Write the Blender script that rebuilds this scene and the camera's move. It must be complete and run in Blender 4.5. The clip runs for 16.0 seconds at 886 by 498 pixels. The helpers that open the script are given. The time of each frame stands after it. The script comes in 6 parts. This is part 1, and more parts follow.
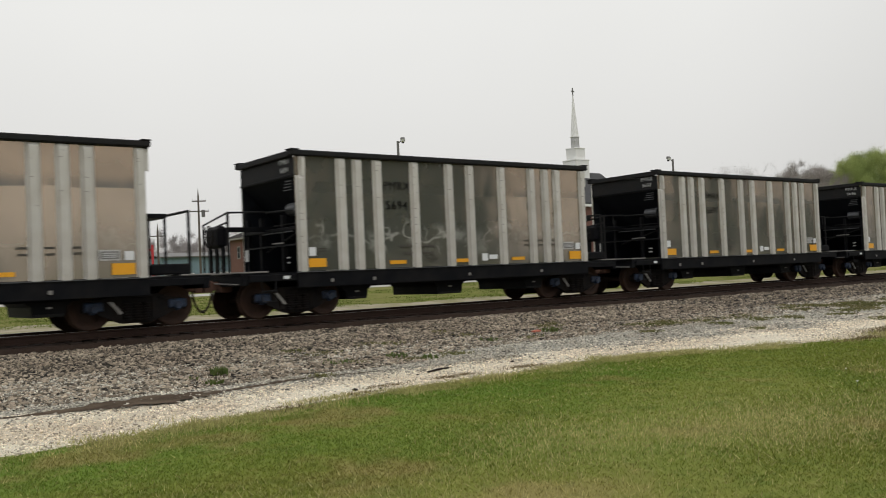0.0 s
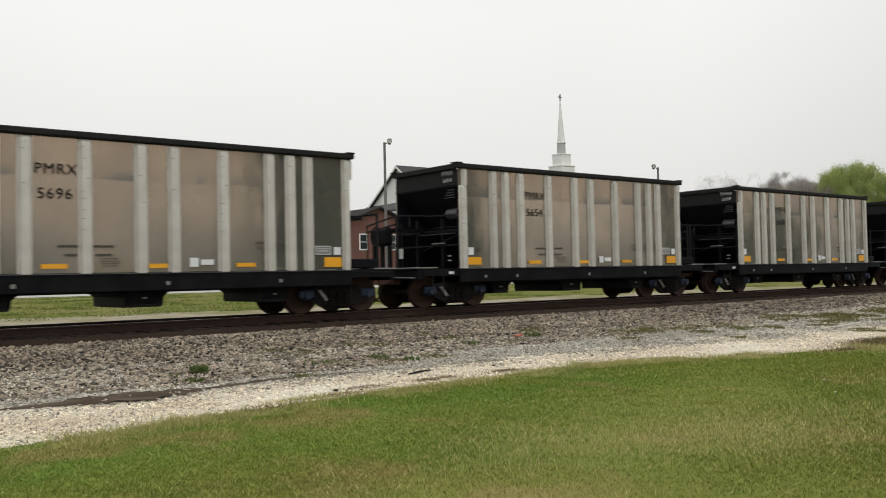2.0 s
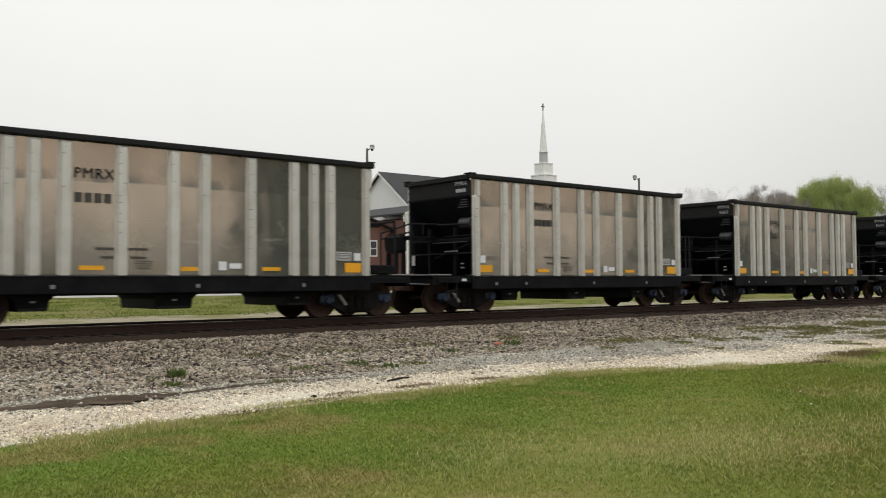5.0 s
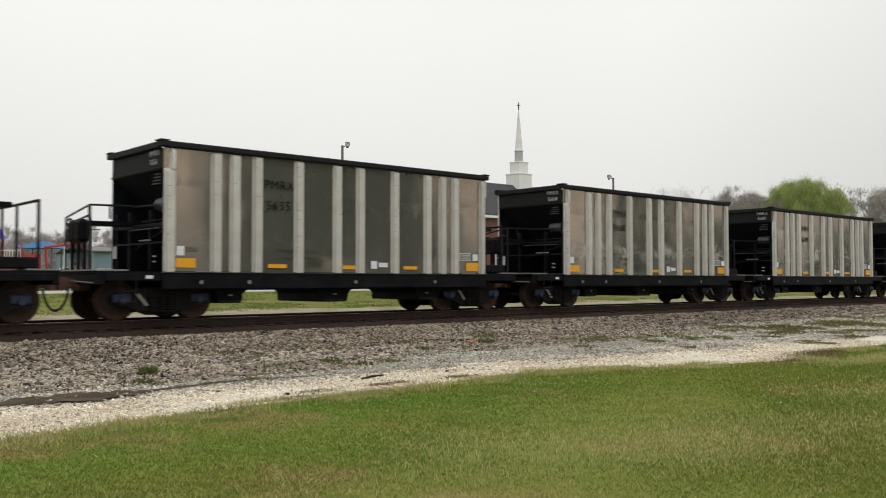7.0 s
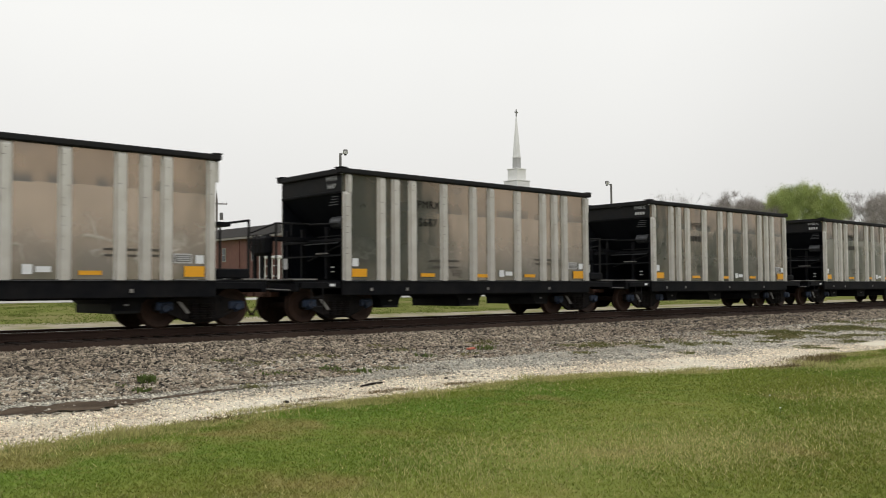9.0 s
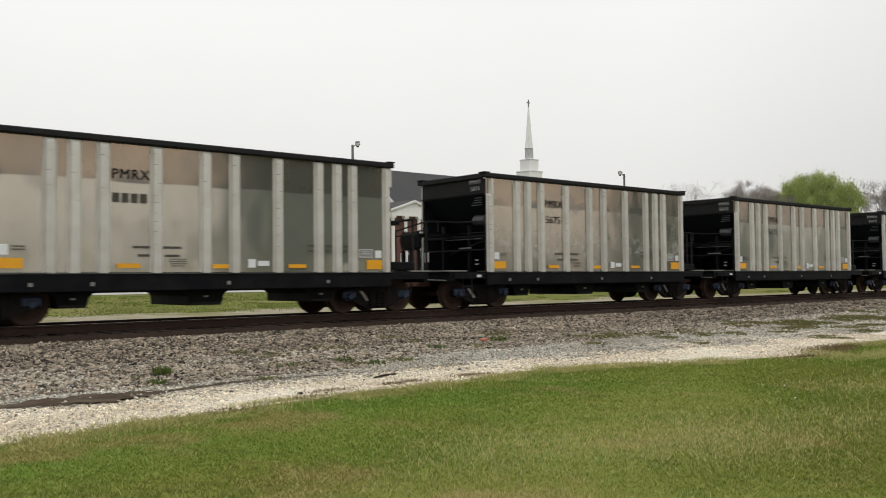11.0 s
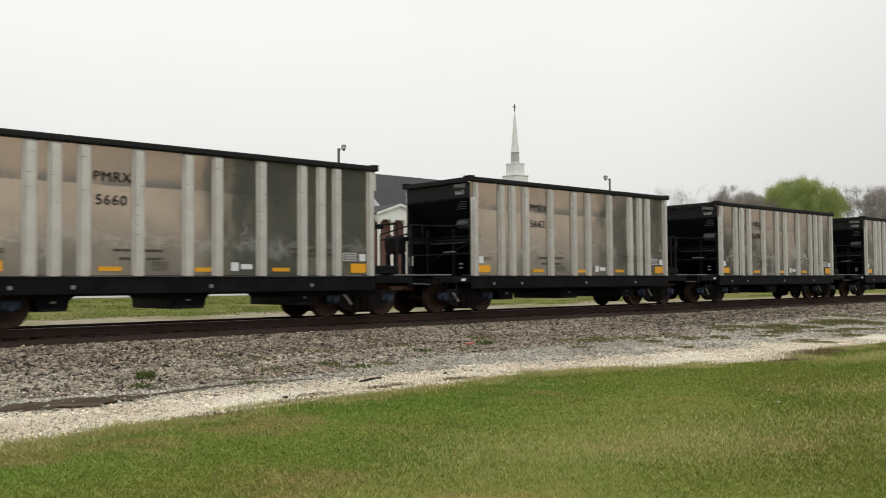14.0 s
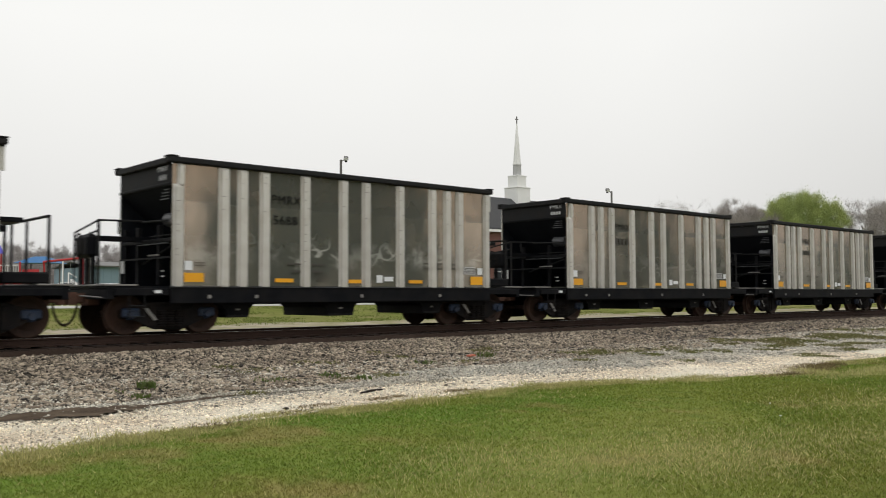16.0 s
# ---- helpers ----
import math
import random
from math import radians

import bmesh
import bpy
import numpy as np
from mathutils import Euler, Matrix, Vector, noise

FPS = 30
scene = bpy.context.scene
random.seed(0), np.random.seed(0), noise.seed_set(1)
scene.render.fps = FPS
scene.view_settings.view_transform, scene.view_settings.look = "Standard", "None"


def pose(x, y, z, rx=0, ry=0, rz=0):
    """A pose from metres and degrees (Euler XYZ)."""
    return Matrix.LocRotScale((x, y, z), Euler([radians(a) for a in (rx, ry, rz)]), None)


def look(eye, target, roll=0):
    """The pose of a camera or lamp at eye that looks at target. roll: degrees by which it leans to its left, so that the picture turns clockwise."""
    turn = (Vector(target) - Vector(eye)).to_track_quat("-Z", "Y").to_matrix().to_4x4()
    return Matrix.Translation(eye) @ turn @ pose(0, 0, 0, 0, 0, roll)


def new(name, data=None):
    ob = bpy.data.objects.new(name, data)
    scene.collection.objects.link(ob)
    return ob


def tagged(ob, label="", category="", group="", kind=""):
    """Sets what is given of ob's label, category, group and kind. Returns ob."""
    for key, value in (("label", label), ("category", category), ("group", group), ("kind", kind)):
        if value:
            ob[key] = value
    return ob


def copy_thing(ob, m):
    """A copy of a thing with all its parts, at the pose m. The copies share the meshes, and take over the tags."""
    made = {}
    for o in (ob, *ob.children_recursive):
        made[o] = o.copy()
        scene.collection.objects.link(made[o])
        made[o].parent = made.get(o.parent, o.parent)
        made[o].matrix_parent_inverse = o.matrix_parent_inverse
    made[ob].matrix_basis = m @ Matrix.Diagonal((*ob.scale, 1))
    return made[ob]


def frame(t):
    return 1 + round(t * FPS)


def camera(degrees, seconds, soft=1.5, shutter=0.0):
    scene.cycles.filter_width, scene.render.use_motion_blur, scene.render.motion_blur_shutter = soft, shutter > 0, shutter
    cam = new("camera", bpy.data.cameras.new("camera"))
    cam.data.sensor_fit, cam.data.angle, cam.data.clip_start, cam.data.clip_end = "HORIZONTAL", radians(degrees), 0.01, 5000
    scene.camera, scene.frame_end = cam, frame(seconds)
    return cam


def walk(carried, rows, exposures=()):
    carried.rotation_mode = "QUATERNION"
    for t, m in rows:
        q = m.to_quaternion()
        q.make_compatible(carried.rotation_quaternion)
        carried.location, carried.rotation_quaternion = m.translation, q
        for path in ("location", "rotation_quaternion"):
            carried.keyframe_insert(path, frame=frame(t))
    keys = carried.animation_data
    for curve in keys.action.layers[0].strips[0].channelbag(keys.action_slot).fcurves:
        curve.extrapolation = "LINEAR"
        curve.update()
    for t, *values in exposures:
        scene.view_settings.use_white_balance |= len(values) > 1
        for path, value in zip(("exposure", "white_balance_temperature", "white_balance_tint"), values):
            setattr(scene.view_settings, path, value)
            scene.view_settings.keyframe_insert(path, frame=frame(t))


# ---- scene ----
FOV = 53.1
EYE = (0.0, -20.18, 0.873)  # rail top is z = 0, the track runs along x
cam = camera(FOV, 16.0, soft=1.0, shutter=0.12)
# seconds, yaw, pitch, roll of a hand-held camera that stays on one spot
TURNS = [
    (0, -37.83, 1.63, 2.53),
    (0.5, -37.76, 1.76, 2.04),
    (1, -37.67, 1.79, 1.52),
    (1.5, -38.18, 1.67, 1.42),
    (2, -38.89, 1.76, 1.22),
    (2.5, -39.15, 1.80, 0.90),
    (3, -38.91, 1.70, 0.62),
    (3.5, -38.69, 1.77, 0.48),
    (4, -39.01, 1.90, 0.53),
    (6.5, -41.57, 2.25, -0.02),
    (7, -41.78, 2.07, 0.03),
    (7.5, -41.87, 1.93, 0.18),
    (8, -41.54, 2.11, 0.35),
    (8.5, -41.65, 2.36, 0.33),
    (9, -41.87, 2.52, 0.34),
    (11.5, -40.94, 1.90, 0.64),
    (12, -41.40, 2.11, 0.61),
    (12.5, -41.60, 2.45, 0.45),
    (13, -42.09, 2.50, 0.33),
    (13.5, -42.24, 2.31, 0.44),
    (14, -41.95, 2.20, 0.50),
    (14.5, -41.80, 2.33, 0.44),
    (15, -41.71, 2.64, 0.48),
    (15.5, -41.73, 2.84, 0.32),
    (16, -41.86, 2.96, 0.19),
]
walk(cam, [(t, pose(*EYE, 90 + pitch, roll, yaw)) for t, yaw, pitch, roll in TURNS],
     exposures=[(0.0, -0.2), (0.4, 0.14), (1.05, 0.1), (1.5, -0.06), (16.0, -0.03)])

# ---- world, sun ----
SUN_ELEVATION, SUN_AZIMUTH = 58.0, 200.0
world = bpy.data.worlds.new("overcast_sky")
scene.world = world
world.use_nodes = True
wn, wl = world.node_tree.nodes, world.node_tree.links
wn.clear()
w_out = wn.new("ShaderNodeOutputWorld")
w_bg = wn.new("ShaderNodeBackground")
w_sky = wn.new("ShaderNodeTexSky")
w_sky.sky_type, w_sky.sun_disc = "NISHITA", False
w_sky.sun_elevation, w_sky.sun_rotation = radians(SUN_ELEVATION), radians(SUN_AZIMUTH)
w_sky.dust_density = 5.0
w_grey = wn.new("ShaderNodeHueSaturation")
w_grey.inputs["Saturation"].default_value = 0.1
w_grey.inputs["Value"].default_value = 0.08
w_geo = wn.new("ShaderNodeTexCoord")
w_sep = wn.new("ShaderNodeSeparateXYZ")
w_ramp = wn.new("ShaderNodeValToRGB")  # the cloud deck: a little brighter overhead
w_ramp.color_ramp.elements[0].position, w_ramp.color_ramp.elements[0].color = 0.0, (0.80, 0.793, 0.772, 1)
w_ramp.color_ramp.elements[1].position, w_ramp.color_ramp.elements[1].color = 1.0, (1.06, 1.06, 1.04, 1)
_mid = w_ramp.color_ramp.elements.new(0.28)
_mid.color = (1.0, 0.998, 0.972, 1)
w_noise = wn.new("ShaderNodeTexNoise")
w_noise.inputs["Scale"].default_value, w_noise.inputs["Detail"].default_value = 2.2, 4.0
w_cloud = wn.new("ShaderNodeMapRange")
w_cloud.inputs["To Min"].default_value, w_cloud.inputs["To Max"].default_value = 0.95, 1.05
w_mul = wn.new("ShaderNodeMixRGB")
w_mul.blend_type, w_mul.inputs[0].default_value = "MULTIPLY", 1.0
w_mix = wn.new("ShaderNodeMixRGB")
w_mix.inputs[0].default_value = 0.88
wl.new(w_sky.outputs[0], w_grey.inputs["Color"])
wl.new(w_geo.outputs["Generated"], w_sep.inputs[0])
wl.new(w_sep.outputs["Z"], w_ramp.inputs[0])
wl.new(w_geo.outputs["Generated"], w_noise.inputs["Vector"])
wl.new(w_noise.outputs["Fac"], w_cloud.inputs["Value"])
w_east = wn.new("ShaderNodeMapRange")  # the deck is thicker towards the east
w_east.interpolation_type = "SMOOTHSTEP"
for _key, _v in (("From Min", 0.78), ("From Max", 1.0), ("To Min", 1.0), ("To Max", 0.84)):
    w_east.inputs[_key].default_value = _v
w_tone = wn.new("ShaderNodeMixRGB")
w_tone.blend_type, w_tone.inputs[0].default_value = "MULTIPLY", 1.0
wl.new(w_sep.outputs["X"], w_east.inputs["Value"])
wl.new(w_ramp.outputs[0], w_tone.inputs[1])
wl.new(w_east.outputs[0], w_tone.inputs[2])
wl.new(w_tone.outputs[0], w_mul.inputs[1])
wl.new(w_cloud.outputs[0], w_mul.inputs[2])
wl.new(w_grey.outputs[0], w_mix.inputs[1])
wl.new(w_mul.outputs[0], w_mix.inputs[2])
wl.new(w_mix.outputs[0], w_bg.inputs["Color"])
wl.new(w_bg.outputs[0], w_out.inputs["Surface"])
w_bg.inputs["Strength"].default_value = 1.05

sun = new("sun", bpy.data.lights.new("sun", "SUN"))
sun.data.energy, sun.data.angle, sun.data.color = 0.5, radians(25), (1.0, 0.97, 0.92)
_az = radians(SUN_AZIMUTH)
_el = radians(SUN_ELEVATION)
sun.matrix_world = look((0, 0, 60), (-60 * math.sin(_az) * math.cos(_el), -60 * math.cos(_az) * math.cos(_el), 60 - 60 * math.sin(_el)))


# ---- materials ----
def mat(name, color, rough=0.7, metal=0.0, vary=0.12, grain=8.0, bump=0.0, bump_scale=40.0, dirt=None, dirt_scale=1.5, dirt_amount=0.5,
        rand=0.0, island=0.0, spec=0.5, world_space=False, coarse=0.0, coarse_scale=1.0):
    """A surface with fine grain, broad stains of a second colour, relief, and a change from piece to piece."""
    m = bpy.data.materials.new(name)
    m.use_nodes = True
    n, l = m.node_tree.nodes, m.node_tree.links
    b = n["Principled BSDF"]
    b.inputs["Roughness"].default_value = rough
    b.inputs["Metallic"].default_value = metal
    b.inputs["Specular IOR Level"].default_value = spec
    tc = n.new("ShaderNodeTexCoord")
    vec = tc.outputs["Object"]
    if world_space:
        g = n.new("ShaderNodeNewGeometry")
        vec = g.outputs["Position"]
    n1 = n.new("ShaderNodeTexNoise")
    n1.inputs["Scale"].default_value, n1.inputs["Detail"].default_value = grain, 5.0
    l.new(vec, n1.inputs["Vector"])
    base = n.new("ShaderNodeMixRGB")
    base.inputs[1].default_value = (*[c * (1 - vary) for c in color], 1)
    base.inputs[2].default_value = (*[min(1, c * (1 + vary)) for c in color], 1)
    l.new(n1.outputs["Fac"], base.inputs[0])
    out = base.outputs[0]
    if dirt:
        n2 = n.new("ShaderNodeTexNoise")
        n2.inputs["Scale"].default_value, n2.inputs["Detail"].default_value = dirt_scale, 4.0
        l.new(vec, n2.inputs["Vector"])
        r = n.new("ShaderNodeMapRange")
        r.inputs["From Min"].default_value, r.inputs["From Max"].default_value = 0.4, 0.68
        r.inputs["To Max"].default_value = dirt_amount
        l.new(n2.outputs["Fac"], r.inputs["Value"])
        d = n.new("ShaderNodeMixRGB")
        d.inputs[2].default_value = (*dirt, 1)
        l.new(r.outputs[0], d.inputs[0])
        l.new(out, d.inputs[1])
        out = d.outputs[0]
    for amount, source in ((rand, "o"), (island, "i")):
        if amount:
            if source == "o":
                src = n.new("ShaderNodeObjectInfo").outputs["Random"]
            else:
                src = n.new("ShaderNodeNewGeometry").outputs["Random Per Island"]
            r = n.new("ShaderNodeMapRange")
            r.inputs["To Min"].default_value, r.inputs["To Max"].default_value = 1 - amount, 1 + amount
            l.new(src, r.inputs["Value"])
            v = n.new("ShaderNodeMixRGB")
            v.blend_type, v.inputs[0].default_value = "MULTIPLY", 1.0
            l.new(out, v.inputs[1])
            l.new(r.outputs[0], v.inputs[2])
            out = v.outputs[0]
    l.new(out, b.inputs["Base Color"])
    if bump or coarse:
        height = None
        normal = None
        for strength, scale in ((coarse, coarse_scale), (bump, bump_scale)):
            if not strength:
                continue
            n3 = n.new("ShaderNodeTexNoise")
            n3.inputs["Scale"].default_value, n3.inputs["Detail"].default_value = scale, 3.0
            l.new(vec, n3.inputs["Vector"])
            bp = n.new("ShaderNodeBump")
            bp.inputs["Strength"].default_value, bp.inputs["Distance"].default_value = strength, 0.5 / scale
            l.new(n3.outputs["Fac"], bp.inputs["Height"])
            if normal:
                l.new(normal, bp.inputs["Normal"])
            normal = bp.outputs["Normal"]
        l.new(normal, b.inputs["Normal"])
    return m


def sheet_material():
    """Bare side sheets: a brown metallic sheen under thin grey-green dust, an old load line, painted reflections of
    trees and sky.

    Each car carries its own stains and glints in its panels' object colour: red the load line, green the pale tone
    below it, blue the painted sky glints on buckles, alpha a shift of all stains."""
    m = bpy.data.materials.new("brushed_side_sheet")
    m.use_nodes = True
    n, l = m.node_tree.nodes, m.node_tree.links
    sheen = n["Principled BSDF"]
    sheen.inputs["Metallic"].default_value = 1.0
    sheen.inputs["Coat Weight"].default_value, sheen.inputs["Coat Roughness"].default_value, sheen.inputs["Coat IOR"].default_value = 0.7, 0.16, 1.55
    tc = n.new("ShaderNodeTexCoord")
    info = n.new("ShaderNodeObjectInfo")
    wear_glint = n.new("ShaderNodeSeparateColor")
    l.new(info.outputs["Color"], wear_glint.inputs[0])
    line_s, pale_s, glint_s, own = wear_glint.outputs[0], wear_glint.outputs[1], wear_glint.outputs[2], info.outputs["Alpha"]
    sep = n.new("ShaderNodeSeparateXYZ")
    l.new(tc.outputs["Object"], sep.inputs[0])
    z = sep.outputs["Z"]

    def calc(op, a, b_=0.0):
        c = n.new("ShaderNodeMath")
        c.operation = op
        for k, v in enumerate((a, b_)):
            if isinstance(v, float):
                c.inputs[k].default_value = v
            else:
                l.new(v, c.inputs[k])
        return c.outputs[0]

    spread = n.new("ShaderNodeCombineXYZ")
    l.new(calc("MULTIPLY", own, 173.0), spread.inputs[0])
    shift = n.new("ShaderNodeVectorMath")
    l.new(tc.outputs["Object"], shift.inputs[0])
    l.new(spread.outputs[0], shift.inputs[1])

    def noise_at(scale, detail, squeeze=(1, 1, 1)):
        mp = n.new("ShaderNodeVectorMath")
        mp.operation = "MULTIPLY"
        mp.inputs[1].default_value = squeeze
        l.new(shift.outputs[0], mp.inputs[0])
        t = n.new("ShaderNodeTexNoise")
        t.inputs["Scale"].default_value, t.inputs["Detail"].default_value = scale, detail
        l.new(mp.outputs[0], t.inputs["Vector"])
        return t.outputs["Fac"]

    def ranged(value, a, b_, c, d, smooth=True):
        r = n.new("ShaderNodeMapRange")
        r.interpolation_type = "SMOOTHSTEP" if smooth else "LINEAR"
        for key, v in (("From Min", a), ("From Max", b_), ("To Min", c), ("To Max", d)):
            r.inputs[key].default_value = v
        l.new(value, r.inputs["Value"])
        return r.outputs[0]

    def times(*values):
        out = values[0]
        for v in values[1:]:
            out = calc("MULTIPLY", out, v)
        return out

    def mixed(factor, first, second):
        x = n.new("ShaderNodeMixRGB")
        for k, v in ((0, factor), (1, first), (2, second)):
            if isinstance(v, tuple):
                x.inputs[k].default_value = (*v, 1)
            else:
                l.new(v, x.inputs[k])
        return x.outputs[0]

    # height above the old load line, which runs nearly level through the whole car
    level = calc("ADD", calc("MULTIPLY", own, 0.10), calc("MULTIPLY", noise_at(0.45, 2.0, (1, 0, 0)), 0.12))
    above = calc("SUBTRACT", z, calc("ADD", calc("ADD", level, calc("MULTIPLY", info.outputs["Random"], 0.035)), 2.90))
    upper = times(ranged(above, -0.012, 0.02, 0.0, 1.0), line_s)
    below = ranged(above, -0.012, 0.02, 1.0, 0.0)
    blotch = noise_at(0.7, 4.0)
    base = mixed(ranged(blotch, 0.35, 0.7, 0.0, 1.0), (0.44, 0.328, 0.235), (0.345, 0.252, 0.178))
    base = mixed(ranged(pale_s, 0.0, 0.1, 0.62, 0.0, False), base, (0.235, 0.168, 0.118))
    base = mixed(times(pale_s, below), base, (0.60, 0.53, 0.44))
    base = mixed(upper, base, mixed(ranged(blotch, 0.35, 0.65, 0.0, 1.0), (0.33, 0.23, 0.152), (0.25, 0.17, 0.112)))
    # soot above the line, in smears that are darkest beside the posts
    soot = times(ranged(above, -0.03, 0.01, 0.0, 1.0), ranged(above, 0.0, 0.3, 1.0, 0.0), ranged(noise_at(1.6, 3.0, (1, 1, 0.4)), 0.42, 0.6, 0.08, 1.0), ranged(line_s, 0.0, 0.7, 0.25, 1.0))
    base = mixed(soot, base, (0.105, 0.088, 0.078))
    # darker low down: reflected treeline put into the colour; then streaks and cloudy patches
    low_reflection = times(ranged(z, 1.2, 2.75, 0.95, 0.0), ranged(noise_at(0.5, 2.0), 0.32, 0.58, 0.4, 1.0), calc("SUBTRACT", 1.0, times(pale_s, 0.75)))
    base = mixed(low_reflection, base, (0.125, 0.106, 0.09))
    base = mixed(ranged(noise_at(4.0, 3.0, (1, 1, 0.07)), 0.55, 0.8, 0.0, 0.3), base, (0.2, 0.165, 0.125))
    base = mixed(ranged(noise_at(0.9, 2.0), 0.56, 0.74, 0.0, 0.5), base, (0.2, 0.165, 0.14))
    # buckle reflections of sky, painted pale: a wandering crease with loops and smoky smears
    crease = calc("ADD", 1.86, calc("MULTIPLY", calc("SUBTRACT", noise_at(0.62, 3.0, (1, 0, 0)), 0.5), 1.2))
    off = calc("ABSOLUTE", calc("SUBTRACT", z, crease))
    thin = times(ranged(off, 0.0, 0.06, 0.75, 0.0), ranged(noise_at(1.7, 2.0), 0.4, 0.65, 0.0, 1.0))
    loop = calc("ABSOLUTE", calc("SUBTRACT", noise_at(1.15, 2.5, (1, 1, 1.2)), 0.5))
    loop = times(ranged(loop, 0.0, 0.032, 1.0, 0.0), ranged(off, 0.15, 0.55, 0.85, 0.0), ranged(noise_at(1.0, 2.0), 0.42, 0.6, 0.0, 1.0))
    smoke = times(ranged(off, 0.05, 0.5, 0.75, 0.0), ranged(noise_at(2.4, 5.0), 0.46, 0.7, 0.0, 1.0))
    glint = times(calc("MAXIMUM", calc("MAXIMUM", thin, loop), smoke), glint_s, ranged(noise_at(0.3, 1.0, (1, 0, 0)), 0.36, 0.54, 0.25, 1.0))
    l.new(base, sheen.inputs["Base Color"])
    l.new(ranged(noise_at(2.2, 4.0, (1.5, 1.5, 0.5)), 0.35, 0.7, 0.07, 0.17), sheen.inputs["Roughness"])
    dust = n.new("ShaderNodeBsdfDiffuse")
    l.new(mixed(glint, mixed(noise_at(3.0, 4.0), (0.275, 0.29, 0.25), (0.335, 0.345, 0.295)), (0.68, 0.68, 0.64)), dust.inputs["Color"])
    share = calc("ADD", calc("ADD", 0.22, times(pale_s, below, 0.2)), times(glint, 0.5))
    both = n.new("ShaderNodeMixShader")
    l.new(share, both.inputs[0])
    l.new(sheen.outputs[0], both.inputs[1])
    l.new(dust.outputs[0], both.inputs[2])
    l.new(both.outputs[0], n["Material Output"].inputs["Surface"])
    dents = n.new("ShaderNodeBump")
    dents.inputs["Strength"].default_value, dents.inputs["Distance"].default_value = 0.03, 0.3
    l.new(noise_at(1.2, 1.0), dents.inputs["Height"])
    crinkle = n.new("ShaderNodeBump")
    crinkle.inputs["Strength"].default_value, crinkle.inputs["Distance"].default_value = 0.08, 0.02
    l.new(times(calc("MAXIMUM", thin, loop), glint_s), crinkle.inputs["Height"])
    l.new(dents.outputs["Normal"], crinkle.inputs["Normal"])
    l.new(crinkle.outputs["Normal"], sheen.inputs["Normal"])
    return m


M_SHEET = sheet_material()
M_MARK = mat("dark_weld_mark", (0.19, 0.165, 0.145), 0.9, 0.0, 0.3, 30.0, spec=0.1)
M_POST = mat("pale_side_post", (0.58, 0.565, 0.53), 0.5, 0.25, 0.08, 6.0, 0.1, 60, dirt=(0.30, 0.26, 0.21), dirt_scale=3.0, dirt_amount=0.35, rand=0.07)
M_BLACK = mat("black_car_paint", (0.0065, 0.007, 0.009), 0.55, 0.0, 0.35, 5.0, 0.1, 30, dirt=(0.017, 0.016, 0.016), dirt_scale=2.0, dirt_amount=0.6, spec=0.06)
M_CHORD = mat("dark_top_chord", (0.02, 0.0205, 0.022), 0.6, 0.0, 0.25, 6.0, 0.15, 25, dirt=(0.026, 0.023, 0.021), spec=0.06)
M_FRAME = mat("dusty_cast_steel", (0.0135, 0.0125, 0.013), 0.75, 0.0, 0.3, 10.0, 0.2, 60, dirt=(0.025, 0.018, 0.014), dirt_scale=4.0, dirt_amount=0.6, spec=0.06)
M_WHEEL = mat("brown_wheel_steel", (0.036, 0.021, 0.016), 0.65, 0.05, 0.3, 12.0, 0.1, 60, dirt=(0.075, 0.038, 0.025), dirt_scale=3.0, spec=0.2)
M_RUST = mat("rusty_coupler", (0.12, 0.055, 0.036), 0.85, 0.0, 0.3, 12.0, 0.3, 50, dirt=(0.05, 0.03, 0.022), dirt_scale=5.0)
M_BLUE = mat("blue_bearing_cap", (0.011, 0.026, 0.062), 0.6, 0.0, 0.25, 20.0, dirt=(0.02, 0.02, 0.022), dirt_scale=9.0)
M_ORANGE = mat("yellow_reflector", (0.78, 0.36, 0.01), 0.4, 0.0, 0.06, 20.0, rand=0.06)
M_WHITE = mat("white_decal", (0.72, 0.74, 0.76), 0.5, 0.0, 0.05, 20.0)
M_STENCIL = mat("black_stencil_paint", (0.009, 0.009, 0.0085), 0.9, 0.0, 0.2, 25.0, spec=0.05)
M_SMALLTEXT = mat("faded_small_stencil", (0.075, 0.07, 0.062), 0.9, 0.0, 0.5, 60.0, spec=0.1)
M_LOUVRE = mat("grey_louvre_paint", (0.42, 0.42, 0.42), 0.7, 0.0, 0.1, 6.0)
M_LETTER = mat("white_stencil_paint", (0.5, 0.5, 0.5), 0.6, 0.0, 0.15, 25.0)
M_DECK = mat("worn_deck_grating", (0.25, 0.24, 0.23), 0.55, 0.4, 0.2, 15.0, 0.1, 60)
M_RAIL = mat("rusty_rail_side", (0.038, 0.022, 0.017), 0.8, 0.0, 0.25, 6.0, 0.2, 50, world_space=True, spec=0.2)
M_RAILTOP = mat("bright_rail_head", (0.45, 0.44, 0.43), 0.3, 0.9, 0.08, 6.0, world_space=True)
M_PACKED = mat("dark_packed_ballast", (0.032, 0.021, 0.016), 0.95, 0.0, 0.5, 25.0, 0.8, 22, dirt=(0.05, 0.034, 0.026), dirt_scale=1.5, world_space=True, spec=0.15)
M_TIE = mat("creosoted_tie", (0.03, 0.021, 0.017), 0.9, 0.0, 0.3, 9.0, 0.3, 40, rand=0.25, spec=0.2)
M_STONE = mat("ballast_stone", (0.30, 0.252, 0.192), 0.9, 0.0, 0.35, 25.0, 0.3, 60, island=0.98, world_space=True, dirt=(0.14, 0.105, 0.075), dirt_scale=0.9, dirt_amount=0.65)
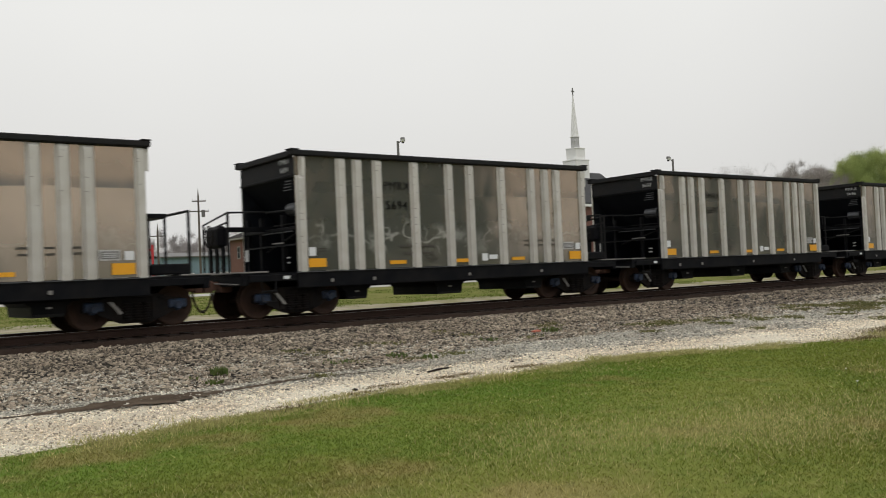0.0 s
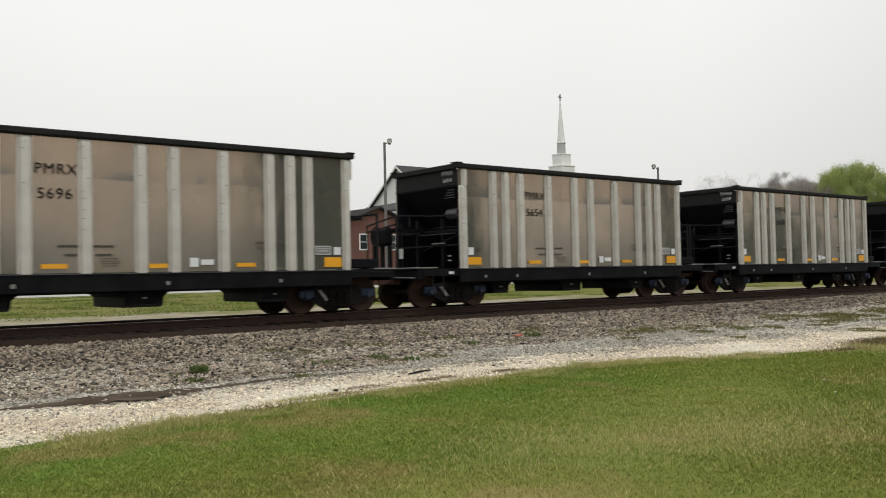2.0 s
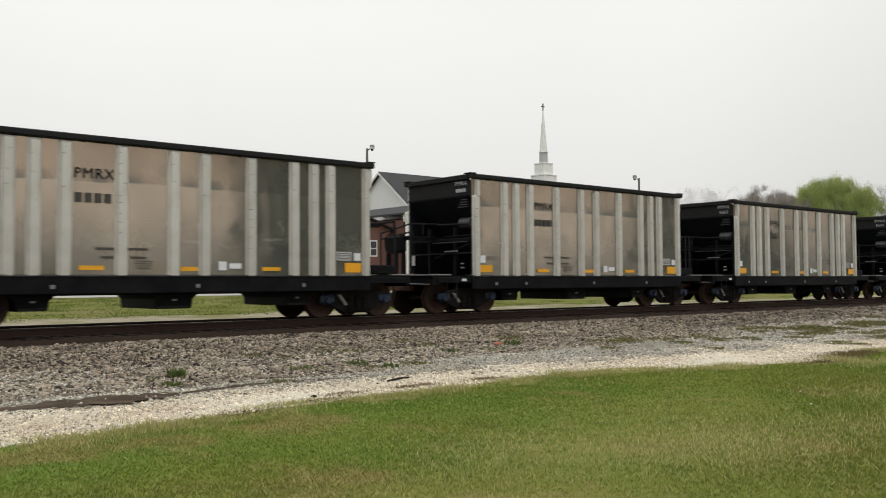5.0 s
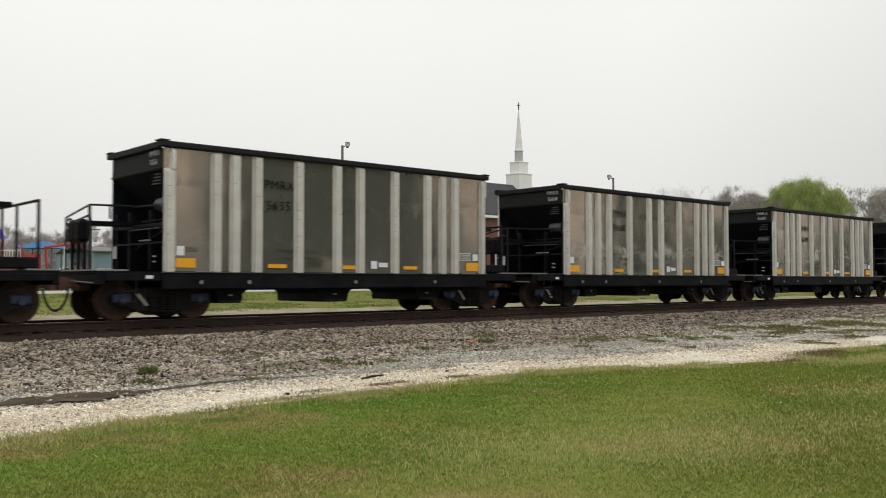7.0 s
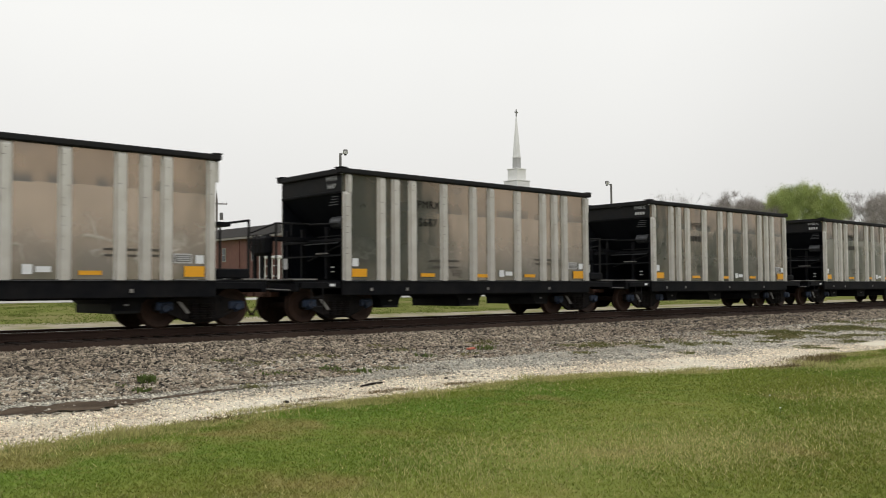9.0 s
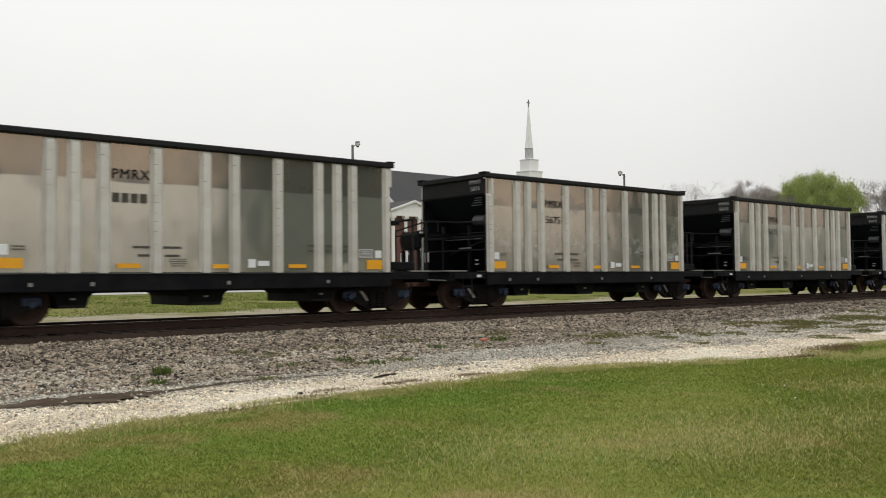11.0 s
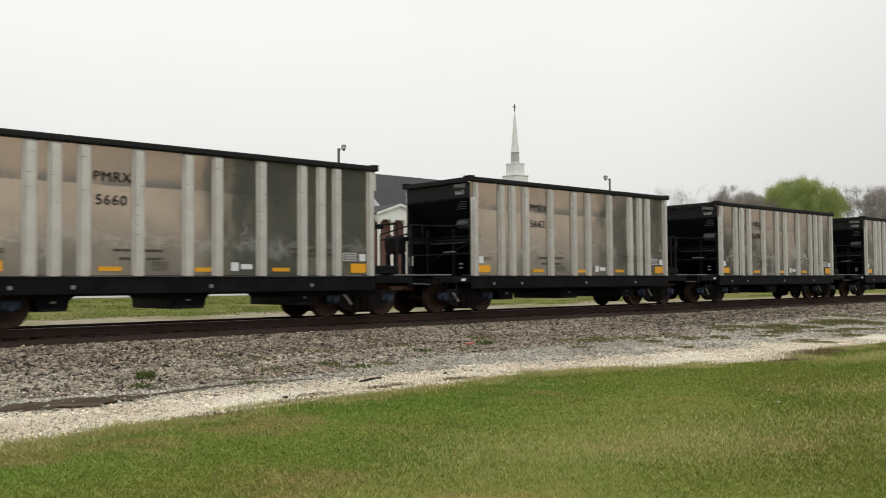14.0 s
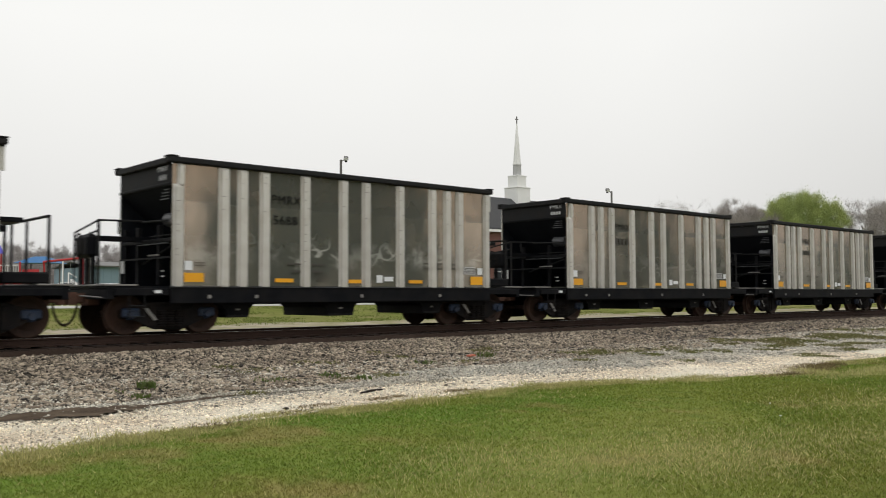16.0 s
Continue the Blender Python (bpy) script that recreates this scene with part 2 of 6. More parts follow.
# near-black: the shade in gaps between stones is put into this colour
M_SHADE_BED = mat("ballast_bed", (0.022, 0.017, 0.013), 0.95, 0.0, 0.55, 22.0, 1.0, 18, dirt=(0.016, 0.012, 0.01), dirt_scale=0.6, world_space=True)
M_APRON = mat("grey_gravel", (0.34, 0.328, 0.285), 0.95, 0.0, 0.5, 38.0, 0.8, 25, dirt=(0.22, 0.195, 0.15), dirt_scale=0.7, dirt_amount=0.7, world_space=True)
M_GRIT = mat("pale_gravel_stone", (0.49, 0.462, 0.392), 0.9, 0.0, 0.2, 25.0, island=0.75, world_space=True, dirt=(0.28, 0.24, 0.185), dirt_scale=0.8, dirt_amount=0.6)
M_PATH = mat("crushed_limestone", (0.74, 0.655, 0.535), 0.95, 0.0, 0.45, 48.0, 0.8, 40, dirt=(0.57, 0.48, 0.365), dirt_scale=0.9, dirt_amount=0.7, world_space=True, spec=0.1)
M_PEBBLE = mat("limestone_pebble", (0.80, 0.715, 0.585), 0.9, 0.0, 0.15, 25.0, island=0.6, world_space=True, dirt=(0.5, 0.4, 0.29), dirt_scale=1.2, dirt_amount=0.5, spec=0.1)
M_WET = mat("wet_dark_grit", (0.075, 0.056, 0.042), 0.95, 0.0, 0.5, 14.0, 0.9, 22, dirt=(0.16, 0.125, 0.09), dirt_scale=1.8, dirt_amount=0.7, world_space=True, spec=0.03)


def lawn_material(name, shade, island):
    """Lawn: lush green beside the path, more olive and thatchy farther from it, in patches of several sizes."""
    m = mat(name, (0.5, 0.5, 0.5), 0.85, 0.0, 0.3, 14.0, 0.4, 30, island=island, world_space=True, spec=0.08)
    n, l = m.node_tree.nodes, m.node_tree.links
    b = n["Principled BSDF"]
    grain = b.inputs["Base Color"].links[0].from_socket
    g = n.new("ShaderNodeNewGeometry")
    sep = n.new("ShaderNodeSeparateXYZ")
    l.new(g.outputs["Position"], sep.inputs[0])

    def patches(scale, detail, a, z, top):
        t = n.new("ShaderNodeTexNoise")
        t.inputs["Scale"].default_value, t.inputs["Detail"].default_value = scale, detail
        l.new(g.outputs["Position"], t.inputs["Vector"])
        r = n.new("ShaderNodeMapRange")
        r.interpolation_type = "SMOOTHSTEP"
        for key, v in (("From Min", a), ("From Max", z), ("To Max", top)):
            r.inputs[key].default_value = v
        l.new(t.outputs["Fac"], r.inputs["Value"])
        return r.outputs[0]

    def blend(factor, first, second, mode="MIX"):
        x = n.new("ShaderNodeMixRGB")
        x.blend_type = mode
        for k, v in ((0, factor), (1, first), (2, second)):
            if isinstance(v, (tuple, float)):
                x.inputs[k].default_value = (*v, 1) if isinstance(v, tuple) else v
            else:
                l.new(v, x.inputs[k])
        return x.outputs[0]
    worn = n.new("ShaderNodeMapRange")      # the lawn is thinner towards the road side
    for key, v in (("From Min", -11.5), ("From Max", -16.0), ("To Max", 0.55)):
        worn.inputs[key].default_value = v
    l.new(sep.outputs["Y"], worn.inputs["Value"])
    out = blend(patches(0.28, 2.0, 0.42, 0.6, 0.8), (0.148, 0.228, 0.036), (0.205, 0.24, 0.048))
    out = blend(worn.outputs[0], out, (0.215, 0.205, 0.05))
    out = blend(patches(0.75, 3.0, 0.53, 0.7, 0.75), out, (0.30, 0.245, 0.095))
    out = blend(patches(2.6, 3.0, 0.5, 0.72, 0.55), out, (0.12, 0.165, 0.03))
    out = blend(patches(9.0, 3.0, 0.5, 0.75, 0.5), out, (0.26, 0.245, 0.075))
    out = blend(1.0, out, grain, "MULTIPLY")
    out = blend(1.0, out, (2 * shade, 2 * shade, 2 * shade), "MULTIPLY")
    l.new(out, b.inputs["Base Color"])
    return m


M_SOIL = lawn_material("lawn_ground", 0.92, 0.0)
M_GRASS = lawn_material("grass_blades", 1.0, 0.3)
M_STRAW = mat("straw_fringe", (0.50, 0.45, 0.21), 0.85, 0.0, 0.3, 1.2, island=0.35, world_space=True, dirt=(0.30, 0.33, 0.10), dirt_scale=1.5, dirt_amount=0.7, spec=0.1)
M_FIELD = mat("rough_field_ground", (0.155, 0.172, 0.05), 0.95, 0.0, 0.4, 1.6, dirt=(0.22, 0.2, 0.09), dirt_scale=0.25, dirt_amount=0.8, world_space=True, spec=0.0)
M_DRY = mat("dry_grass", (0.52, 0.46, 0.22), 0.8, 0.0, 0.25, 3.0, island=0.4, world_space=True, spec=0.1)
M_WEED = mat("weed_leaves", (0.10, 0.15, 0.04), 0.6, 0.0, 0.3, 8.0, island=0.45, dirt=(0.16, 0.135, 0.06), dirt_scale=8.0, spec=0.2)
M_MOSS = mat("track_weeds", (0.20, 0.185, 0.085), 0.8, 0.0, 0.3, 8.0, island=0.3, dirt=(0.14, 0.155, 0.052), dirt_scale=0.7, dirt_amount=0.8, world_space=True, spec=0.1)
M_BRICK = mat("red_brick", (0.16, 0.075, 0.06), 0.9, 0.0, 0.25, 3.0, 0.2, 12, dirt=(0.12, 0.062, 0.052), dirt_scale=0.6)
M_FASCIA = mat("weathered_gutter_paint", (0.24, 0.22, 0.2), 0.7, 0.0, 0.1, 2.0)
M_TRIM = mat("white_trim", (0.78, 0.78, 0.77), 0.6, 0.0, 0.04, 2.0, 0.05, 10)
M_ROOF = mat("dark_shingles", (0.05, 0.051, 0.055), 0.9, 0.0, 0.2, 2.0, 0.3, 8, dirt=(0.065, 0.062, 0.06), dirt_scale=0.3)
M_WINGROOF = mat("brown_shingles", (0.036, 0.033, 0.031), 0.9, 0.0, 0.2, 2.0, 0.3, 8, spec=0.1)
M_GLASS = mat("dark_window_pane", (0.03, 0.035, 0.04), 0.08, 0.0, 0.1, 2.0)
M_GALV = mat("galvanised_pole", (0.16, 0.155, 0.15), 0.6, 0.3, 0.1, 3.0)
M_WOODPOLE = mat("weathered_pole", (0.11, 0.09, 0.075), 0.9, 0.0, 0.25, 4.0, 0.2, 20)
M_BLUEWALL = mat("blue_grey_siding", (0.19, 0.27, 0.32), 0.7, 0.0, 0.08, 1.5, 0.1, 6)
M_RED = mat("red_play_paint", (0.45, 0.03, 0.035), 0.45, 0.0, 0.1, 5.0)
M_VIOLET = mat("violet_play_roof", (0.09, 0.06, 0.6), 0.45, 0.0, 0.08, 5.0)
M_SKYBLUE = mat("blue_canopy_fabric", (0.025, 0.14, 0.34), 0.6, 0.0, 0.1, 4.0)
M_BARK = mat("tree_bark", (0.13, 0.115, 0.1), 0.95, 0.0, 0.25, 6.0, 0.3, 15)
M_LEAF = mat("spring_leaves", (0.40, 0.455, 0.17), 0.7, 0.0, 0.3, 0.5, island=0.14, world_space=True, dirt=(0.28, 0.355, 0.12), dirt_scale=0.35, dirt_amount=0.8, spec=0.15)
M_DARKLEAF = mat("dark_leaves", (0.075, 0.108, 0.095), 0.7, 0.0, 0.2, 1.0, island=0.3, world_space=True)
# haze of distance is mixed into the next three colours by paling them
M_HAZEBARK = mat("haze_paled_bark", (0.19, 0.172, 0.16), 0.95, 0.0, 0.25, 6.0, 0.3, 15, spec=0.1)
M_TWIG = mat("bare_twigs", (0.34, 0.31, 0.288), 0.95, 0.0, 0.2, 2.0, island=0.2, world_space=True, spec=0.1)
M_HAZETWIG = mat("haze_paled_twigs", (0.36, 0.335, 0.325), 0.95, 0.0, 0.2, 0.4, island=0.15, world_space=True, spec=0.1)
M_PAVE = mat("pale_concrete", (0.43, 0.42, 0.395), 0.9, 0.0, 0.1, 1.0, 0.1, 5, world_space=True)
M_CARPAINT = mat("white_vehicle_paint", (0.7, 0.7, 0.7), 0.3, 0.0, 0.03, 2.0)
M_HOSE = mat("dusty_rubber_hose", (0.05, 0.042, 0.028), 0.85, 0.0, 0.3, 10.0, spec=0.1)
M_RUBBER = mat("black_rubber", (0.02, 0.02, 0.02), 0.85, 0.0, 0.2, 10.0)
M_STICK = mat("dark_old_wood", (0.028, 0.023, 0.02), 0.95, 0.0, 0.3, 10.0, 0.3, 30, spec=0.1)

M_PIPE = mat("worn_grey_pipe", (0.085, 0.088, 0.095), 0.5, 0.3, 0.3, 9.0, dirt=(0.03, 0.03, 0.032), dirt_scale=3.0, dirt_amount=0.8)
M_THATCH = mat("brown_thatch", (0.19, 0.145, 0.075), 0.9, 0.0, 0.25, 3.0, island=0.5, world_space=True, spec=0.2)
M_LANE = mat("grassy_grit", (0.35, 0.312, 0.24), 0.95, 0.0, 0.4, 3.0, dirt=(0.20, 0.195, 0.085), dirt_scale=0.6, dirt_amount=0.9, world_space=True, spec=0.0)
# copy of the black paint, lighter and bluer to lift the shaded car ends
M_END_BLACK = mat("lifted_end_black", (0.0085, 0.0096, 0.0132), 0.7, 0.0, 0.4, 3.0, 0.1, 20, dirt=(0.015, 0.0162, 0.0205), dirt_scale=1.2, dirt_amount=0.6, spec=0.06)
M_TUFT = mat("tufted_field_grass", (0.185, 0.225, 0.06), 0.8, 0.0, 0.25, 0.8, island=0.2, world_space=True, spec=0.05)



def thin_leaf(m, share):
    """Lets part of the light through a leaf, so that its underside is not dark."""
    n, l = m.node_tree.nodes, m.node_tree.links
    b = n["Principled BSDF"]
    glow = n.new("ShaderNodeBsdfTranslucent")
    l.new(b.inputs["Base Color"].links[0].from_socket, glow.inputs["Color"])
    both = n.new("ShaderNodeMixShader")
    both.inputs[0].default_value = share
    l.new(b.outputs[0], both.inputs[1])
    l.new(glow.outputs[0], both.inputs[2])
    l.new(both.outputs[0], n["Material Output"].inputs["Surface"])


for _leaf in (M_GRASS, M_DRY, M_TUFT, M_STRAW, M_MOSS, M_THATCH, M_WEED, M_LEAF):
    thin_leaf(_leaf, 0.5)


# ---- building blocks ----
def finish(name, bm, material, smooth=False):
    me = bpy.data.meshes.new(name)
    bm.to_mesh(me)
    bm.free()
    for m in material if isinstance(material, (list, tuple)) else (material,):
        me.materials.append(m)
    if smooth:
        me.shade_smooth()
    return me


def part(name, bm, material, parent, label="", at=None, smooth=False):
    """One mesh object under a thing or a part; bm may be a finished mesh that alike pieces share."""
    me = bm if isinstance(bm, bpy.types.Mesh) else finish(name, bm, material, smooth)
    ob = new(name, me)
    ob.parent = parent
    if at is not None:
        ob.matrix_basis = at
    if label:
        tagged(ob, label)
    return ob


def thing(name, label, category, group="", kind="", at=None):
    ob = new(name)
    ob.empty_display_size = 0.2
    if at is not None:
        ob.matrix_basis = at
    return tagged(ob, label, category, group, kind)


def box(bm, x0, x1, y0, y1, z0, z1, bevel=0.0):
    vs = [bm.verts.new((x, y, z)) for x in (x0, x1) for y in (y0, y1) for z in (z0, z1)]
    fs = [bm.faces.new([vs[i] for i in q]) for q in ((0, 1, 3, 2), (4, 6, 7, 5), (0, 4, 5, 1), (2, 3, 7, 6), (0, 2, 6, 4), (1, 5, 7, 3))]
    if bevel:
        bmesh.ops.bevel(bm, geom=list({e for f in fs for e in f.edges}), offset=bevel, segments=1, affect="EDGES")
    return bm


def tube(bm, a, b, r0, r1=None, sides=8, caps=True):
    """A tapered bar from a to b."""
    a, b = Vector(a), Vector(b)
    r1 = r0 if r1 is None else r1
    axis = (b - a).normalized()
    u = axis.orthogonal().normalized()
    v = axis.cross(u)
    rings = []
    for c, r in ((a, r0), (b, r1)):
        rings.append([bm.verts.new(c + r * (math.cos(2 * math.pi * i / sides) * u + math.sin(2 * math.pi * i / sides) * v)) for i in range(sides)])
    for i in range(sides):
        j = (i + 1) % sides
        bm.faces.new((rings[0][i], rings[0][j], rings[1][j], rings[1][i]))
    if caps:
        bm.faces.new(list(reversed(rings[0])))
        bm.faces.new(rings[1])
    return bm


def prism(bm, outline, offset):
    """An outline of points, pushed along offset into a solid."""
    a = [bm.verts.new(p) for p in outline]
    b = [bm.verts.new(Vector(p) + Vector(offset)) for p in outline]
    bm.faces.new(a)
    bm.faces.new(list(reversed(b)))
    for i in range(len(a)):
        j = (i + 1) % len(a)
        bm.faces.new((a[j], a[i], b[i], b[j]))
    bmesh.ops.recalc_face_normals(bm, faces=bm.faces[:])
    return bm


def lathe(bm, profile, sides=24, axis="y"):
    """A profile of (radius, along) turned round an axis."""
    rings = []
    for r, h in profile:
        ring = []
        for i in range(sides):
            c, s = r * math.cos(2 * math.pi * i / sides), r * math.sin(2 * math.pi * i / sides)
            ring.append(bm.verts.new((c, h, s) if axis == "y" else (c, s, h)))
        rings.append(ring)
    for p, q in zip(rings, rings[1:]):
        for i in range(sides):
            j = (i + 1) % sides
            bm.faces.new((p[i], p[j], q[j], q[i]))
    bm.faces.new(rings[0])
    bm.faces.new(list(reversed(rings[-1])))
    bmesh.ops.recalc_face_normals(bm, faces=bm.faces[:])
    return bm


def B():
    return bmesh.new()


def raw_mesh(name, verts, faces_flat, size, material):
    """A mesh from arrays of points and of corner numbers, all faces with the same number of corners."""
    me = bpy.data.meshes.new(name)
    verts = np.asarray(verts, dtype=np.float32).reshape(-1, 3)
    faces_flat = np.asarray(faces_flat, dtype=np.int32).ravel()
    count = len(faces_flat) // size
    me.vertices.add(len(verts))
    me.vertices.foreach_set("co", verts.ravel())
    me.loops.add(len(faces_flat))
    me.loops.foreach_set("vertex_index", faces_flat)
    me.polygons.add(count)
    me.polygons.foreach_set("loop_start", np.arange(0, len(faces_flat), size, dtype=np.int32))
    me.update(calc_edges=True)
    me.materials.append(material)
    return me


def lerp_line(x, points):
    return np.interp(x, [p[0] for p in points], [p[1] for p in points])


# ---- ground, path, gravel and track ----
LAWN_EDGE = [(-80, -10.8), (0, -10.9), (2.6, -10.65), (3.9, -10.35), (5.4, -10.15), (7.2, -9.95), (9.3, -9.9), (10.8, -9.65), (12, -9.75), (13.2, -10.3), (14.5, -10.8), (16.3, -11.4), (17.2, -11.75), (18.0, -11.3), (19.0, -10.9), (21, -10.9), (30, -11.2), (80, -12)]
PATH_EDGE = [(-80, -8.2), (3.3, -8.1), (5.5, -8.15), (7.4, -8.1), (9.8, -7.95), (12.2, -8.3), (15.5, -8.6), (19.5, -9.0), (25, -9.9), (80, -10.5)]
GROUND = -0.70
WET_MID = [(2.2, -7.9), (3.4, -8.02), (4.2, -8.1), (4.8, -8.05), (5.4, -7.92), (6.5, -7.72), (8.0, -7.82), (9.0, -7.8)]       # the damp hollow
WET_HALF = [(2.2, 0.06), (3.0, 0.13), (3.5, 0.25), (4.1, 0.4), (4.6, 0.4), (5.0, 0.25), (5.5, 0.1), (6.8, 0.06), (8.0, 0.04), (9.0, 0.0)]
BACK = 0.30                        # the land behind the track lies higher


def land(y):
    """Height of the open ground: level lawn, rising gently beyond the track."""
    u = np.clip((np.asarray(y, dtype=float) - 7.0) / 24.0, 0, 1)
    return GROUND - 0.02 + (BACK - GROUND + 0.02) * u * u * (3 - 2 * u)


def ground_sheet():
    """One sheet to the horizon, lightly uneven."""
    xs = np.unique(np.concatenate([np.linspace(-1500, -60, 13), np.linspace(-60, 140, 81), np.linspace(140, 1500, 13)]))
    ys = np.unique(np.concatenate([np.linspace(-1500, -40, 13), np.linspace(-40, 140, 91), np.linspace(140, 1500, 13)]))
    gx, gy = np.meshgrid(xs, ys, indexing="ij")
    gz = land(gy)
    gz += 0.012 * np.sin(gx * 0.55) * np.sin(gy * 0.7 + 1.0) * (np.abs(gy + 10) > 2)
    n, k = gx.shape
    idx = np.arange(n * k).reshape(n, k)
    quads = np.stack([idx[:-1, :-1], idx[1:, :-1], idx[1:, 1:], idx[:-1, 1:]], -1)
    me = raw_mesh("ground", np.stack([gx, gy, gz], -1), quads, 4, M_SOIL)
    tagged(new("ground", me), "mown green lawn with straw-coloured patches", "lawn", kind="structure")


def strip(name, low, high, x0, x1, step, rows, zfun, material, label, category, ragged=0.08):
    xs = np.arange(x0, x1 + step, step)
    rng = np.random.default_rng(len(name))

    def rough(n):
        w = rng.normal(size=n)
        return np.convolve(w, np.ones(5) / 5, "same") * ragged
    lo = lerp_line(xs, low) + rough(len(xs))
    hi = lerp_line(xs, high) + rough(len(xs))
    f = np.linspace(0, 1, rows)
    gy = lo[:, None] * (1 - f) + hi[:, None] * f
    gx = np.repeat(xs[:, None], rows, 1)
    gz = zfun(gx, gy)
    idx = np.arange(gx.size).reshape(gx.shape)
    quads = np.stack([idx[:-1, :-1], idx[1:, :-1], idx[1:, 1:], idx[:-1, 1:]], -1)
    me = raw_mesh(name, np.stack([gx, gy, gz], -1), quads, 4, material)
    return tagged(new(name, me), label, category, kind="structure")


def lumps(x, y, scale, amount):
    return amount * (np.sin(x * 2.1 * scale + 1.3 * np.sin(y * 1.7 * scale)) + np.sin(y * 2.7 * scale + np.sin(x * 1.1 * scale)))


def bed_height(x, y):
    """Height of the gravel apron and the ballast across the track."""
    z = np.interp(y, [-9.5, -8.2, -7.3, -6.4, -5.8, -2.55, -2.2, 2.2, 2.6, 4.6], [-0.702, -0.696, -0.66, -0.60, -0.56, -0.36, -0.34, -0.34, -0.36, -0.70])
    return z + lumps(x, y, 1.0, 0.008) * (np.abs(y) > 1.6)


ground_sheet()
strip("gravel_path", LAWN_EDGE, [(x, y + 0.35) for x, y in PATH_EDGE], -60, 26, 0.12, 12, lambda x, y: np.where(y - lerp_line(x, LAWN_EDGE) < 0.15, -0.735, -0.695) + lumps(x, y, 0.6, 0.004), M_PATH, "pale crushed-limestone path along the lawn", "path", 0.16)
strip("gravel_apron", [(x, y + (0.0 if x < 17 else -0.4)) for x, y in PATH_EDGE], [(-80, -6.0), (80, -6.0)], -60, 120, 0.25, 9, bed_height, M_APRON, "loose grey gravel beside the track", "gravel", 0.12)
strip("ballast_bed", [(-120, -6.2), (200, -6.2)], [(-120, 4.6), (200, 4.6)], -120, 190, 0.5, 60, lambda x, y: bed_height(x, y) + 0.004, M_SHADE_BED, "ballast bed under the track, near black as shade between stones", "ballast", 0.15)
strip("tie_bed", [(-120, -1.5), (200, -1.5)], [(-120, 1.5), (200, 1.5)], -120, 190, 0.3, 40, lambda x, y: np.where(np.abs(y) > 1.42, -0.37, -0.215) + lumps(x, y, 2.0, 0.006), M_PACKED, "dark brown ballast packed between the ties", "ballast", 0.05)
strip("track_verge", [(-120, 4.2), (200, 4.2)], [(-120, 6.0), (200, 6.2)], -120, 190, 0.5, 4, lambda x, y: -0.69 + 0 * x, M_APRON, "pale grit verge beyond the ballast", "gravel", 0.25)
strip("field", [(-120, 5.6), (260, 5.6)], [(-120, 45), (260, 45)], -120, 260, 2.0, 30, lambda x, y: land(y) + 0.012 + lumps(x, y, 0.3, 0.004), M_FIELD, "rough olive grass field beyond the track", "field", 0.3)
strip("gravel_lane", [(-120, 10.5), (260, 10.5)], [(-120, 15.4), (260, 15.4)], -120, 260, 1.0, 5, lambda x, y: land(y) + 0.035, M_LANE, "pale gritty lane with grass beyond the track", "gravel", 1.1)
strip("driveway", [(-60, 26.8), (300, 26.8)], [(-60, 31.2), (300, 31.2)], -60, 300, 4, 6, lambda x, y: land(y) + 0.03, M_PAVE, "pale concrete drive in front of the church", "driveway", 0.0)
strip("far_pavement", [(-200, 97), (300, 93)], [(-200, 122), (300, 122)], -200, 300, 10, 4, lambda x, y: land(y) + 0.03, M_PAVE, "pale concrete lot far behind the track", "pavement", 0.0)


def scatter(name, xs, ys, zs, sizes, material, label, seed, flat=0.75):
    """Angular stones, each an uneven eight-faced lump."""
    rng = np.random.default_rng(seed)
    n = len(xs)
    base = np.array([[1, 0, 0], [-1, 0, 0], [0, 1, 0], [0, -1, 0], [0, 0, 1], [0, 0, -1]], float)
    v = base[None] * rng.uniform(0.55, 1.25, (n, 6, 1)) + rng.normal(0, 0.22, (n, 6, 3))
    v *= np.array([1.45, 0.85, 0.85])
    a, b = rng.uniform(0, 2 * np.pi, n), rng.uniform(-0.9, 0.9, n)
    ca, sa, cb, sb = np.cos(a), np.sin(a), np.cos(b), np.sin(b)
    x, y, z = v[..., 0], v[..., 1], v[..., 2] * flat
    y, z = y * cb[:, None] - z * sb[:, None], y * sb[:, None] + z * cb[:, None]
    x, y = x * ca[:, None] - y * sa[:, None], x * sa[:, None] + y * ca[:, None]
    v = np.stack([x, y, z], -1) * sizes[:, None, None] + np.stack([xs, ys, zs + sizes * 0.3], -1)[:, None]
    tri = np.array([[0, 2, 4], [2, 1, 4], [1, 3, 4], [3, 0, 4], [2, 0, 5], [1, 2, 5], [3, 1, 5], [0, 3, 5]])
    faces = (tri[None] + 6 * np.arange(n)[:, None, None]).reshape(-1)
    me = raw_mesh(name, v.reshape(-1, 3), faces, 3, material)
    return tagged(new(name, me), label, "stones", kind="stuff")


